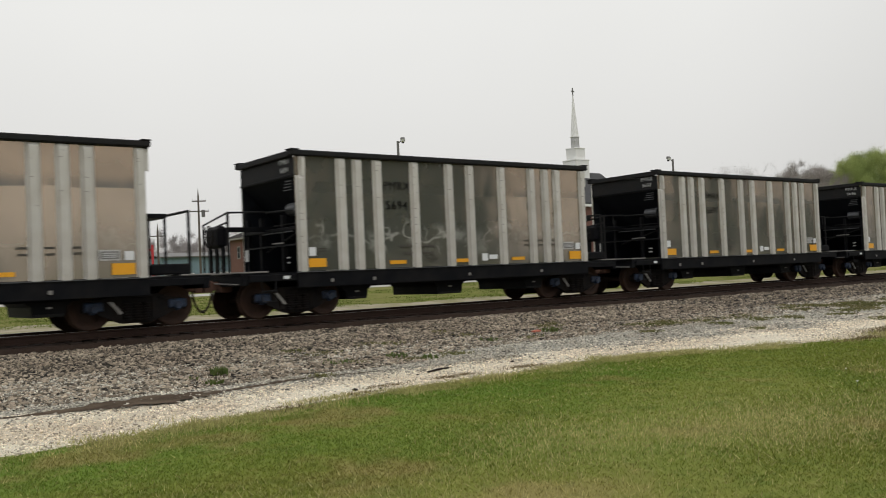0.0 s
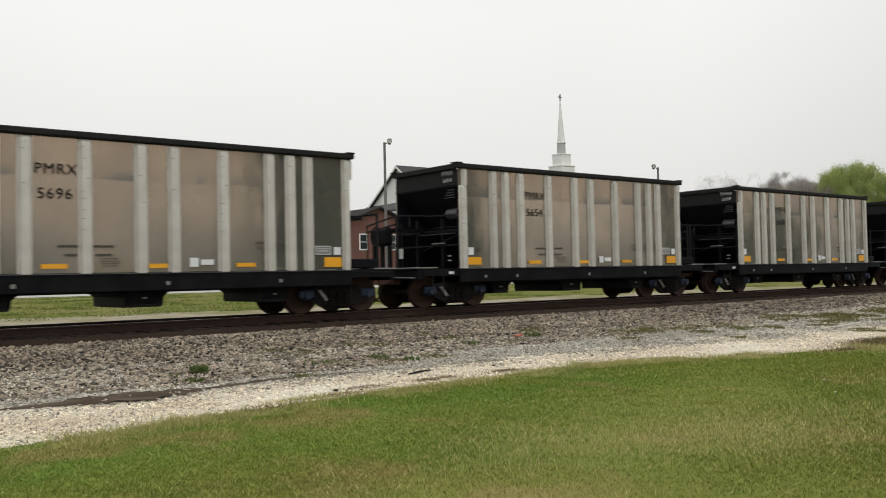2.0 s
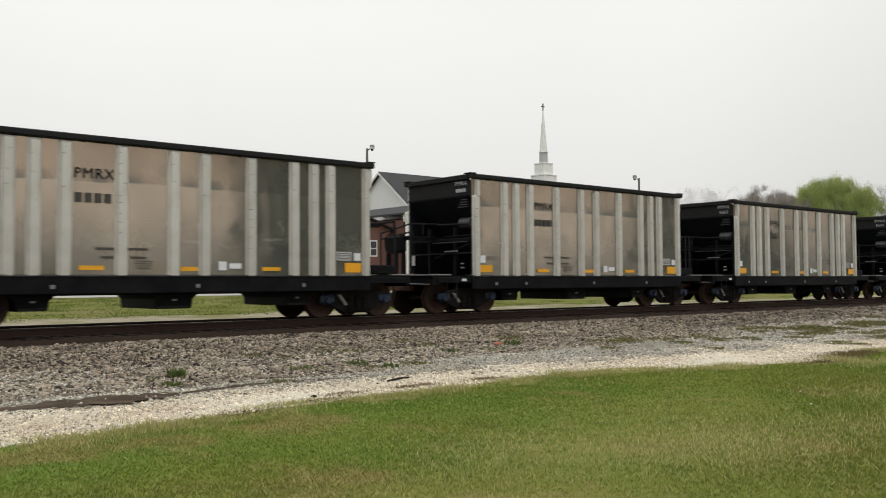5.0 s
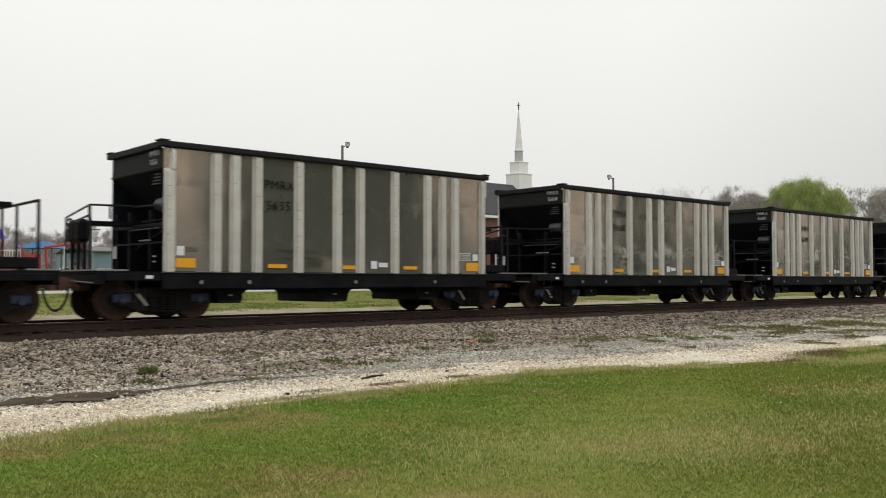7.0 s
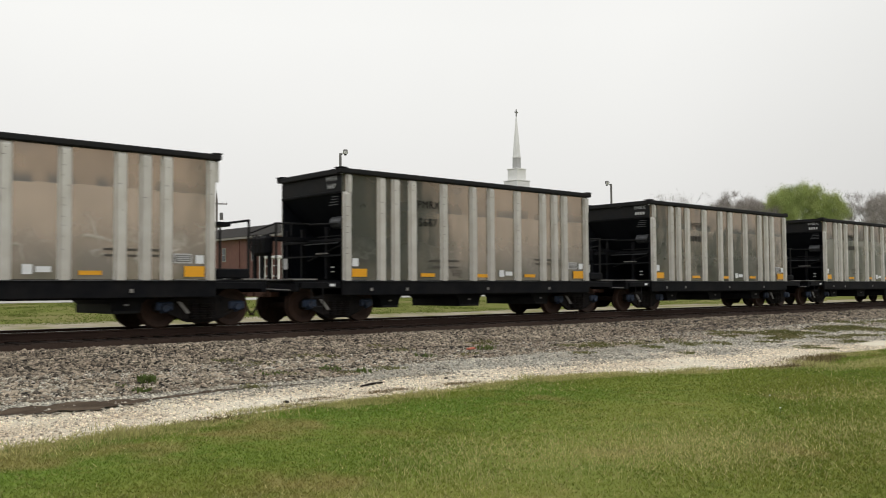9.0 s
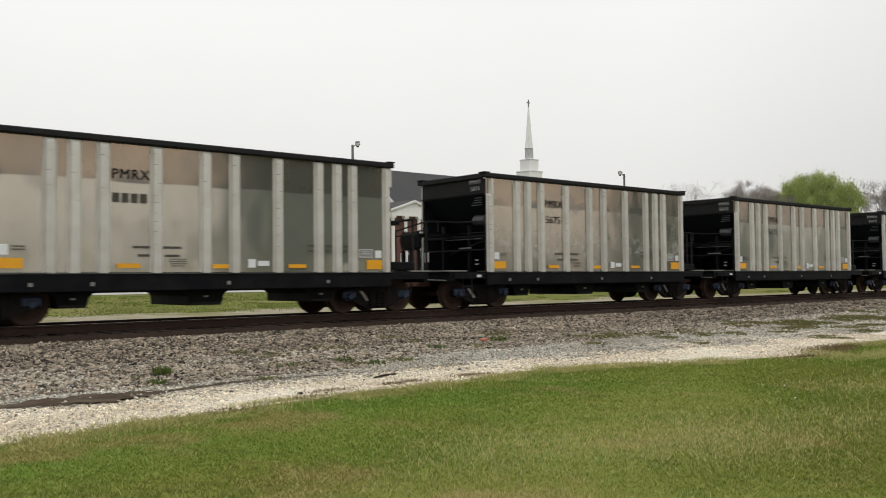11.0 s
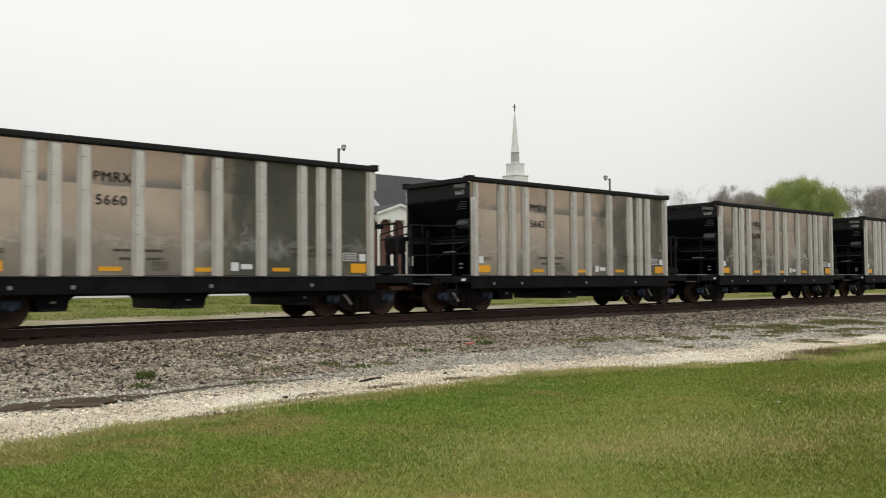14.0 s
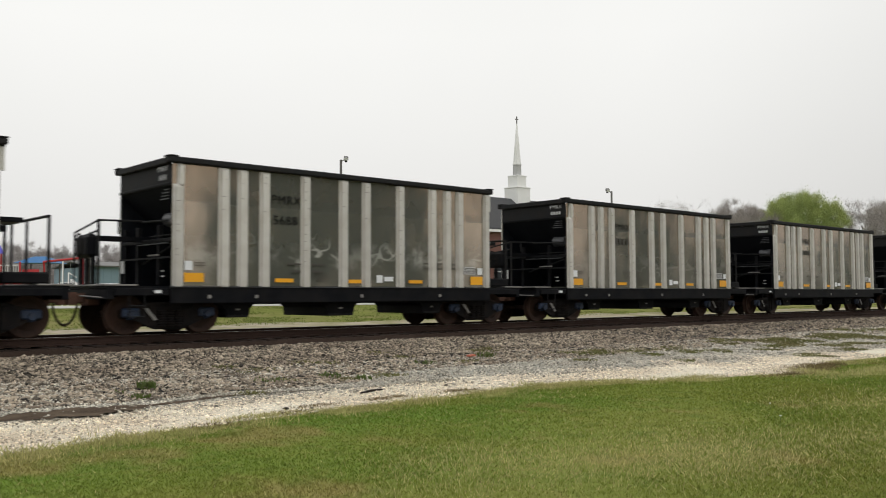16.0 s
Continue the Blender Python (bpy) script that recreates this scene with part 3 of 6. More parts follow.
def stones():
    rng = np.random.default_rng(5)

    def spread(n, x0, x1, y0, y1, power=1.0):
        return x0 + (x1 - x0) * rng.uniform(0, 1, n) ** power, rng.uniform(y0, y1, n)
    bits = [spread(62000, 1.5, 22, -6.7, -1.4), spread(30000, 22, 60, -6.7, -1.4, 1.3), spread(4000, -6, 1.5, -6.4, -1.35), spread(5000, 3, 60, 1.35, 4.4), spread(7000, 1.5, 9.5, -7.4, -6.5)]
    xs, ys = np.concatenate([b[0] for b in bits]), np.concatenate([b[1] for b in bits])
    far = np.clip((xs - 20) / 40, 0, 1)
    scatter("ballast_stones", xs, ys, bed_height(xs, ys), np.clip(rng.lognormal(-3.86, 0.42, len(xs)), 0.010, 0.055) * (1 + 0.6 * far), M_STONE, "angular brown and grey ballast stones", 6)
    xs, ys = spread(125000, 1.5, 60, -9.8, -5.0, 1.6)
    keep = ys > lerp_line(xs, PATH_EDGE) - 0.12 + rng.normal(0, 0.33, len(xs))
    keep &= (np.abs(ys - lerp_line(xs, WET_MID)) > 1.1 * lerp_line(xs, WET_HALF)) | (rng.uniform(0, 1, len(xs)) < 0.05 + 0.5 * np.clip((xs - 5) / 4, 0, 1))
    xs, ys = xs[keep], ys[keep]
    scatter("gravel_stones", xs, ys, bed_height(xs, ys), np.clip(rng.lognormal(-4.15, 0.35, len(xs)), 0.007, 0.034) * (1 + np.clip((xs - 18) / 25, 0, 1.2)), M_GRIT, "loose pale grey gravel stones", 7)
    xs, ys = spread(80000, 1.5, 24, -11.9, -7.7)
    keep = ys > lerp_line(xs, LAWN_EDGE) - 0.1
    keep &= np.abs(ys - lerp_line(xs, WET_MID)) > lerp_line(xs, WET_HALF)
    xs, ys = xs[keep], ys[keep]
    scatter("path_pebbles", xs, ys, np.full(len(xs), -0.695), np.clip(rng.lognormal(-4.75, 0.45, len(xs)), 0.004, 0.028), M_PEBBLE, "small cream limestone chips on the path", 8)


stones()


def railway():
    """Two rails of real section on cross ties."""
    section = [(-0.07, -0.172), (0.07, -0.172), (0.07, -0.158), (0.012, -0.14), (0.010, -0.045), (0.036, -0.035), (0.036, -0.006), (0.024, 0.0), (-0.024, 0.0), (-0.036, -0.006), (-0.036, -0.035), (-0.010, -0.045), (-0.012, -0.14), (-0.07, -0.158)]
    track = thing("railway_track", "standard-gauge railway track with rusty rails on dark ties", "railway track", kind="structure")
    for side in (-1, 1):
        bm = prism(B(), [(-120, side * 0.752 + y, z) for y, z in section], (320, 0, 0))
        rail = part("rail", bm, M_RAIL, track)
        bm = box(B(), -120, 200, side * 0.752 - 0.024, side * 0.752 + 0.024, 0.0005, 0.002)
        part("running_surface", bm, M_RAILTOP, rail, "polished steel rail head")
    tie = finish("tie", box(B(), -0.115, 0.115, -1.3, 1.3, -0.36, -0.185, 0.012), M_TIE)
    rng = random.Random(3)
    for i in range(170):
        part("tie", tie, None, track, at=pose(-12 + 0.52 * i + rng.uniform(-0.03, 0.03), rng.uniform(-0.04, 0.04), rng.uniform(-0.012, 0.0), 0, 0, rng.uniform(-1.2, 1.2)))
    plate = finish("tie_plate", box(B(), -0.1, 0.1, -0.15, 0.15, -0.186, -0.17), M_RAIL)
    for i in range(100):
        part("tie_plate", plate, None, track, at=pose(0.6 + 0.52 * i, -0.752, 0))


railway()


# ---- beyond the track: church, wing, houses ----
def gable_roof(bm, x0, x1, y0, y1, z_eave, z_ridge, over=0.4, thick=0.18, along="x"):
    """Two sloping slabs that meet in a ridge."""
    if along == "x":
        ym = (y0 + y1) / 2
        slope = (z_ridge - z_eave) / (ym - y0)
        for s, y in ((-1, y0), (1, y1)):
            ye = y + s * over
            ze = z_eave - slope * over
            prism(bm, [(x0 - over, ym, z_ridge), (x0 - over, ye, ze), (x0 - over, ye, ze + thick), (x0 - over, ym, z_ridge + thick)], (x1 - x0 + 2 * over, 0, 0))
    else:
        xm = (x0 + x1) / 2
        slope = (z_ridge - z_eave) / (xm - x0)
        for s, x in ((-1, x0), (1, x1)):
            xe = x + s * over
            ze = z_eave - slope * over
            prism(bm, [(xm, y0 - over, z_ridge), (xe, y0 - over, ze), (xe, y0 - over, ze + thick), (xm, y0 - over, z_ridge + thick)], (0, y1 - y0 + 2 * over, 0))
    return bm


def window(parent, x, y, z, w, h, facing, trim=None):
    """A framed window standing 4 cm proud of a wall that faces -x or -y."""
    if facing == "x":
        fr = part("window", box(B(), x - 0.06, x, y - w / 2 - 0.1, y + w / 2 + 0.1, z - 0.1, z + h + 0.1), trim or M_TRIM, parent, "framed dark window")
        part("pane", box(B(), x - 0.075, x - 0.062, y - w / 2, y + w / 2, z, z + h / 2 - 0.03), M_GLASS, fr)
        part("pane", box(B(), x - 0.075, x - 0.062, y - w / 2, y + w / 2, z + h / 2 + 0.03, z + h), M_GLASS, fr)
    else:
        fr = part("window", box(B(), x - w / 2 - 0.1, x + w / 2 + 0.1, y - 0.06, y, z - 0.1, z + h + 0.1), trim or M_TRIM, parent, "framed dark window")
        part("pane", box(B(), x - w / 2, x + w / 2, y - 0.075, y - 0.062, z, z + h / 2 - 0.03), M_GLASS, fr)
        part("pane", box(B(), x - w / 2, x + w / 2, y - 0.075, y - 0.062, z + h / 2 + 0.03, z + h), M_GLASS, fr)


def church():
    ch = thing("church", "red brick church with dark shingle roof and white gables", "church")
    x0, x1, y0, y1 = 51.9, 79.0, 45.8, 55.8
    part("wall", box(B(), x0, x1, y0, y1, BACK - 0.2, 7.75), M_BRICK, ch, "red brick nave wall")
    part("roof", gable_roof(B(), x0, x1, y0, y1, 8.0, 11.8, 0.35), M_ROOF, ch, "dark grey shingle roof")
    part("gable", prism(B(), [(x0, y0 + 0.05, 7.76), (x0, y1 - 0.05, 7.76), (x0, y1 - 0.05, 8.0), (x0, 50.8, 11.75), (x0, y0 + 0.05, 8.0)], (0.3, 0, 0)), M_TRIM, ch, "white boarded gable")
    part("gable", prism(B(), [(x1 - 0.3, y0 + 0.05, 7.76), (x1 - 0.3, y1 - 0.05, 7.76), (x1 - 0.3, y1 - 0.05, 8.0), (x1 - 0.3, 50.8, 11.75), (x1 - 0.3, y0 + 0.05, 8.0)], (0.3, 0, 0)), M_TRIM, ch, "white boarded gable")
    rake = B()
    for s in (-1, 1):
        prism(rake, [(x0 - 0.40, 50.8, 11.70), (x0 - 0.40, 50.8 + s * 5.4, 7.60), (x0 - 0.40, 50.8 + s * 5.4, 7.84), (x0 - 0.40, 50.8, 11.94)], (0.04, 0, 0))
    part("rake_board", rake, M_TRIM, ch, "white rake boards")
    part("fascia", box(B(), x0 - 0.3, x1 + 0.3, y0 - 0.40, y0 - 0.36, 7.48, 7.75), M_TRIM, ch, "white eave fascia")
    # pent roof below the gable
    part("pent_roof", prism(B(), [(x0, 44.9, 7.7), (x0 - 1.5, 44.9, 7.2), (x0 - 1.5, 44.9, 7.3), (x0, 44.9, 8.25)], (0, 11.6, 0)), M_ROOF, ch, "dark shingle pent roof")
    part("pent_fascia", box(B(), x0 - 1.56, x0 - 1.51, 44.9, 56.5, 6.95, 7.26), M_TRIM, ch, "white fascia board")
    part("side_aisle", box(B(), x0 - 1.4, x0 - 0.01, 45.2, 56.2, BACK - 0.2, 7.15), M_BRICK, ch, "red brick end wall")
    # portico
    part("porch_wall", box(B(), 46.8, 50.4, 40.6, 48, BACK - 0.2, 6.4), M_BRICK, ch, "red brick porch")
    part("porch_roof", gable_roof(B(), 46.8, 51.3, 40.2, 48, 6.95, 7.75, 0.35, 0.14, "y"), M_ROOF, ch, "dark porch roof")
    part("porch_gable", prism(B(), [(46.6, 40.0, 6.42), (51.5, 40.0, 6.42), (51.5, 40.0, 6.95), (49.05, 40.0, 7.74), (46.6, 40.0, 6.95)], (0, 0.4, 0)), M_TRIM, ch, "white porch pediment")
    rk = B()
    for s in (-1, 1):
        prism(rk, [(49.05, 39.78, 7.66), (49.05 + s * 2.65, 39.78, 6.8), (49.05 + s * 2.65, 39.78, 6.96), (49.05, 39.78, 7.86)], (0, 0.06, 0))
    part("porch_rake", rk, M_TRIM, ch, "white rake boards")
    for x in (46.9, 48.3, 49.8, 51.2):
        col = part("column", tube(B(), (x, 40.2, BACK), (x, 40.2, 6.42), 0.17, 0.15, 12), M_TRIM, ch, "white round column")
        part("capital", box(B(), x - 0.22, x + 0.22, 39.98, 40.42, 6.22, 6.415), M_TRIM, col)
    window(ch, 48.6, 40.6, 0.9, 1.0, 2.2, "y")
    for x in (55, 59, 63, 67, 71):
        window(ch, x, y0, 1.6, 1.1, 3.4, "y")
    for y in (47.0, 49.6, 52.2):
        window(ch, x0 - 1.4, y, 2.4, 0.9, 2.6, "x")
    # steeple
    sx, sy = 75.3, 50.8
    st = part("steeple", box(B(), sx - 1.06, sx + 1.06, sy - 1.06, sy + 1.06, 10.2, 13.2, 0.02), M_TRIM, ch, "white stepped steeple")
    part("cornice", box(B(), sx - 1.12, sx + 1.12, sy - 1.12, sy + 1.12, 13.2, 13.36, 0.03), M_TRIM, st)
    part("upper_stage", box(B(), sx - 0.76, sx + 0.76, sy - 0.76, sy + 0.76, 13.36, 14.6, 0.02), M_TRIM, st)
    part("cornice", box(B(), sx - 0.82, sx + 0.82, sy - 0.82, sy + 0.82, 14.6, 14.74, 0.03), M_TRIM, st)
    part("lantern", tube(B(), (sx, sy, 14.74), (sx, sy, 16.0), 0.5, 0.47, 8), M_LOUVRE, st, "grey louvred lantern")
    part("lantern_rim", tube(B(), (sx, sy, 16.0), (sx, sy, 16.1), 0.54, 0.54, 8), M_TRIM, st)
    part("spire", tube(B(), (sx, sy, 16.1), (sx, sy, 20.9), 0.46, 0.06, 8), M_TRIM, st)
    cr = box(B(), sx - 0.05, sx + 0.05, sy - 0.05, sy + 0.05, 20.85, 21.75)
    # the bar of the cross lies along the nave
    box(cr, sx - 0.26, sx + 0.26, sy - 0.04, sy + 0.04, 21.35, 21.45)
    part("cross", cr, M_GALV, st, "grey metal cross")


church()


def church_wing():
    w = thing("church_wing", "two-storey red brick wing with low dark roof", "building")
    x0, x1, y0, y1 = 40.0, 46.4, 42.0, 68.0
    part("wall", box(B(), x0, x1, y0, y1, BACK - 0.2, 5.5), M_BRICK, w, "red brick wall")
    part("roof", gable_roof(B(), x0, x1, y0, y1, 5.6, 6.75, 0.4, 0.15, "y"), M_WINGROOF, w, "dark brown shingle roof")
    part("end_gable", prism(B(), [(x0 + 0.05, y0, 5.5), (x1 - 0.05, y0, 5.5), (x1 - 0.05, y0, 5.6), (43.2, y0, 6.72), (x0 + 0.05, y0, 5.6)], (0, 0.3, 0)), M_BRICK, w)
    part("fascia", box(B(), x0 - 0.46, x0 - 0.41, y0 - 0.4, y1 + 0.4, 5.38, 5.56), M_FASCIA, w, "weathered gutter board")
    for y in np.arange(44.2, 68, 5.4):
        window(w, x0, float(y), 3.5, 0.5, 1.1, "x", M_FASCIA)
    for y in np.arange(46.9, 68, 5.4):
        part("pilaster", box(B(), x0 - 0.12, x0 - 0.003, float(y) - 0.25, float(y) + 0.25, BACK - 0.2, 5.37), M_BRICK, w, "brick pilaster")
    part("downspout", tube(B(), (x0 - 0.1, 48.4, BACK), (x0 - 0.1, 48.4, 5.4), 0.06, sides=8), M_TRIM, w, "white downspout")
    for x in (41.6, 44.6):
        window(w, x, y0, 3.3, 0.6, 1.2, "y")
    # white entrance porch on the long side
    porch = part("porch", box(B(), 38.3, 39.99, 42.7, 45.3, 3.4, 3.62, 0.03), M_TRIM, w, "small white entrance porch")
    for px, py in ((38.45, 42.85), (38.45, 45.15), (38.45, 44.0)):
        part("porch_post", box(B(), px - 0.08, px + 0.08, py - 0.08, py + 0.08, BACK, 3.395), M_TRIM, porch)
    for zr in (1.9, 2.75):
        part("porch_rail", box(B(), 38.42, 38.48, 42.94, 45.06, zr, zr + 0.1), M_TRIM, porch)
    part("door", box(B(), 39.93, 39.98, 43.5, 44.5, BACK, 2.4), M_GLASS, porch, "dark entrance door")


church_wing()


def metal_building():
    b = thing("metal_building", "low blue-grey metal-sided building with shallow roof", "building")
    part("wall", box(B(), 38.5, 54, 84, 97, BACK - 0.2, 4.3), M_BLUEWALL, b)
    part("roof", gable_roof(B(), 38.5, 54, 84, 97, 4.35, 5.0, 0.4, 0.12), M_GALV, b, "grey sheet-metal roof")
    for x in np.arange(38.9, 54, 0.9):
        part("siding_rib", box(B(), float(x), float(x) + 0.08, 83.95, 83.997, BACK, 4.25), M_BLUEWALL, b)
    part("door", box(B(), 44.5, 47.5, 83.93, 83.99, BACK, 2.4), M_TRIM, b, "pale roll-up door")
    h = thing("far_house", "small grey house with dark roof behind the trees", "house")
    part("wall", box(B(), 24, 34, 104, 112, BACK - 0.2, 2.9), M_PAVE, h)
    part("roof", gable_roof(B(), 24, 34, 104, 112, 3.0, 5.0, 0.4, 0.15), M_ROOF, h)
    window(h, 27, 104, 0.4, 1.2, 1.3, "y")
    window(h, 31, 104, 0.4, 1.2, 1.3, "y")


metal_building()


def flood_pole(x, y, top, heads, label, first=1):
    p = thing("flood_light", label, "street lamp", "flood lights")
    part("pole", tube(B(), (x, y, BACK), (x, y, top), 0.12, 0.09, 10), M_GALV, p)
    for k in range(heads):
        s = first if k % 2 == 0 else -first
        part("arm", tube(B(), (x, y, top - 0.15), (x + s * 0.2, y - s * 0.14, top + 0.0), 0.04, sides=6), M_GALV, p)
        hd = part("lamp_head", box(B(), -0.17, 0.17, -0.17, 0.17, -0.13, 0.15, 0.05), M_GALV, p, at=pose(x + s * 0.3, y - s * 0.21, top + 0.1, 28, 0, -35))
        part("lens", box(B(), -0.14, 0.14, -0.185, -0.172, -0.09, 0.11), M_WHITE, hd)
        part("ballast_box", box(B(), -0.09, 0.09, -0.06, 0.1, -0.27, -0.132, 0.02), M_RUBBER, hd)


flood_pole(37.2, 32.4, 10.7, 1, "grey floodlight on a tall thin pole")
flood_pole(64.8, 29.2, 10.2, 1, "grey floodlight on a tall thin pole", -1)
flood_pole(15.0, 38.3, 6.35, 2, "twin floodlight on a grey pole by the playground")


def utility_pole(x, y, top, arms, transformer=False, r=0.15, arm=1.2):
    p = thing("utility_pole", "weathered wooden utility pole with crossarms", "utility pole", "utility poles")
    part("pole", tube(B(), (x, y, BACK), (x, y, top - 0.5), r, r * 0.7, 8), M_WOODPOLE, p)
    part("ground_wire_peak", tube(B(), (x, y, top - 0.5), (x, y, top + 0.35), r * 0.6, r * 0.15, 8), M_WOODPOLE, p)
    for k in range(arms):
        z = top - 1.1 - 1.15 * k
        reach = arm * (0.62 if k == 0 and arms > 1 else 0.9)
        a = part("crossarm", box(B(), -reach, reach, -0.06, 0.06, -0.06, 0.06), M_WOODPOLE, p, at=pose(x, y - 0.16, z, 0, 0, -28))
        for s in (-0.95, -0.5, 0.5, 0.95):
            part("insulator", tube(B(), (s * reach, 0, 0.06), (s * reach, 0, 0.26), 0.05, 0.03, 6), M_WHITE, a)
    if transformer:
        part("transformer", tube(B(), (x + 0.42, y - 0.3, top - 2.9), (x + 0.42, y - 0.3, top - 2.1), 0.2, sides=12), M_GALV, p, "grey drum transformer")


utility_pole(39.7, 75.3, 11.4, 2, True)
utility_pole(47.6, 71.1, 11.6, 1, True)
utility_pole(36.9, 80.7, 7.8, 1, arm=1.0)
utility_pole(13.4, 39.9, 8.6, 1, True, 0.17)


def playground():
    ux, uy = 0.777, -0.629         # along the row of equipment

    def at(u, v=0.0):
        return 15.2 + ux * u + 0.629 * v, 38.2 + uy * u + 0.777 * v
    t = thing("play_tower", "playground tower with red posts and violet roof", "play equipment", "playground equipment")
    for u, v in ((-0.45, 0), (0.45, 0), (-0.45, 1.0), (0.45, 1.0)):
        x, y = at(u, v)
        part("post", tube(B(), (x, y, BACK), (x, y, 3.55), 0.06, sides=8), M_RED, t, "red steel post")
    bm = B()
    lo = [bm.verts.new((*at(u, v), 3.5)) for u, v in ((-0.58, -0.15), (0.58, -0.15), (0.58, 1.15), (-0.58, 1.15))]
    hi = [bm.verts.new((*at(u, v), 4.08)) for u, v in ((-0.46, 0.3), (0.46, 0.3), (0.46, 0.7), (-0.46, 0.7))]
    for i in range(4):
        j = (i + 1) % 4
        bm.faces.new((lo[i], lo[j], hi[j], hi[i]))
    bm.faces.new(hi)
    bm.faces.new(list(reversed(lo)))
    bmesh.ops.recalc_face_normals(bm, faces=bm.faces[:])
    part("roof", bm, M_VIOLET, t, "violet plastic roof")
    x, y = at(0, 0.5)
    part("platform", box(B(), -0.5, 0.5, -0.5, 0.5, 1.55, 1.65), M_RED, t, at=pose(x, y, 0, 0, 0, -39))

    def arch(u0, u1, z0, z1, v=-0.1, r=0.035, owner=None):
        a = part("hoop", tube(B(), (*at(u0, v), z0), (*at(u0, v), z1), r, sides=6), M_TRIM, owner, "white tubular hoop")
        part("hoop_bar", tube(B(), (*at(u0, v), z1), (*at(u1, v), z1), r, sides=6), M_TRIM, a)
        part("hoop_leg", tube(B(), (*at(u1, v), z1), (*at(u1, v), z0), r, sides=6), M_TRIM, a)
    arch(-0.95, -0.6, BACK, 3.15, owner=t)
    arch(0.0, 0.4, 1.6, 3.1, owner=t)
    fence = thing("play_bridge", "white barred play bridge on red posts", "play equipment", "playground equipment")
    for u in (0.55, 2.0):
        part("post", tube(B(), (*at(u), BACK), (*at(u), 2.95), 0.06, sides=8), M_RED, fence, "red steel post")
    for z in (1.75, 2.75):
        part("rail", tube(B(), (*at(0.6), z), (*at(1.95), z), 0.035, sides=6), M_TRIM, fence)
    for k in range(9):
        u = 0.65 + 0.16 * k
        part("bar", tube(B(), (*at(u), 1.75), (*at(u), 2.75), 0.022, sides=5), M_TRIM, fence)
    part("deck", box(B(), -0.72, 0.72, -0.4, 0.4, 1.6, 1.7), M_RED, fence, at=pose(*at(1.27, 0.4), 0, 0, 0, -39))
    part("panel", box(B(), -0.5, 0.5, -0.03, 0.03, 1.5, 2.5), M_RED, fence, "red plastic panel", at=pose(*at(2.65), 0, 0, 0, -39))
    can = thing("shade_canopy", "flat blue shade canopy on slim posts", "canopy")
    for u, v in ((1.6, 1.0), (3.4, 1.0), (1.6, 2.6), (3.4, 2.6)):
        part("post", tube(B(), (*at(u, v), BACK), (*at(u, v), 3.0), 0.05, sides=8), M_GALV, can)
    bm = B()
    lo = [bm.verts.new((*at(u, v), 2.92)) for u, v in ((1.3, 0.7), (3.8, 0.7), (3.8, 2.9), (1.3, 2.9))]
    hi = [bm.verts.new((*at(u, v), 3.35)) for u, v in ((2.2, 1.6), (2.9, 1.6), (2.9, 2.0), (2.2, 2.0))]
    for i in range(4):
        j = (i + 1) % 4
        bm.faces.new((lo[i], lo[j], hi[j], hi[i]))
    bm.faces.new(hi)
    bm.faces.new(list(reversed(lo)))
    bmesh.ops.recalc_face_normals(bm, faces=bm.faces[:])
    part("fabric", bm, M_SKYBLUE, can, "blue fabric")
    sw = thing("swing_frame", "red steel swing frame with white brace", "play equipment", "playground equipment")
    part("beam", tube(B(), (*at(3.4), 2.95), (*at(5.7), 3.2), 0.07, sides=8), M_RED, sw)
    part("leg", tube(B(), (*at(5.75), BACK), (*at(5.75), 3.5), 0.08, sides=8), M_RED, sw)
    part("leg", tube(B(), (*at(3.5, 0.4), BACK), (*at(3.4), 3.0), 0.06, sides=8), M_RED, sw)
    part("brace", tube(B(), (*at(4.55), BACK), (*at(4.55), 3.0), 0.05, sides=8), M_TRIM, sw, "white brace post")
    for k in range(2):
        u = 3.9 + 0.9 * k
        s = part("swing_seat", box(B(), -0.22, 0.22, -0.1, 0.1, -0.02, 0.02), M_RUBBER, sw, at=pose(*at(u), 0.75, 0, 0, -39))
        for du in (-0.2, 0.2):
            part("chain", tube(B(), (du, 0, 0), (du, 0, 2.28), 0.012, sides=4), M_GALV, s)
    sl = thing("slide", "pale plastic slide beside the swings", "play equipment", "playground equipment")
    part("chute", prism(B(), [(*at(5.0), 1.9), (*at(6.3), 0.55), (*at(6.3), 0.42), (*at(5.0), 1.75)], (0.35, 0.43, 0)), M_TRIM, sl)
    part("ladder", tube(B(), (*at(4.9), BACK), (*at(4.9), 2.3), 0.04, sides=6), M_TRIM, sl)
    part("side_rail", tube(B(), (*at(4.9), 2.3), (*at(5.4), 2.0), 0.03, sides=6), M_TRIM, sl)


playground()


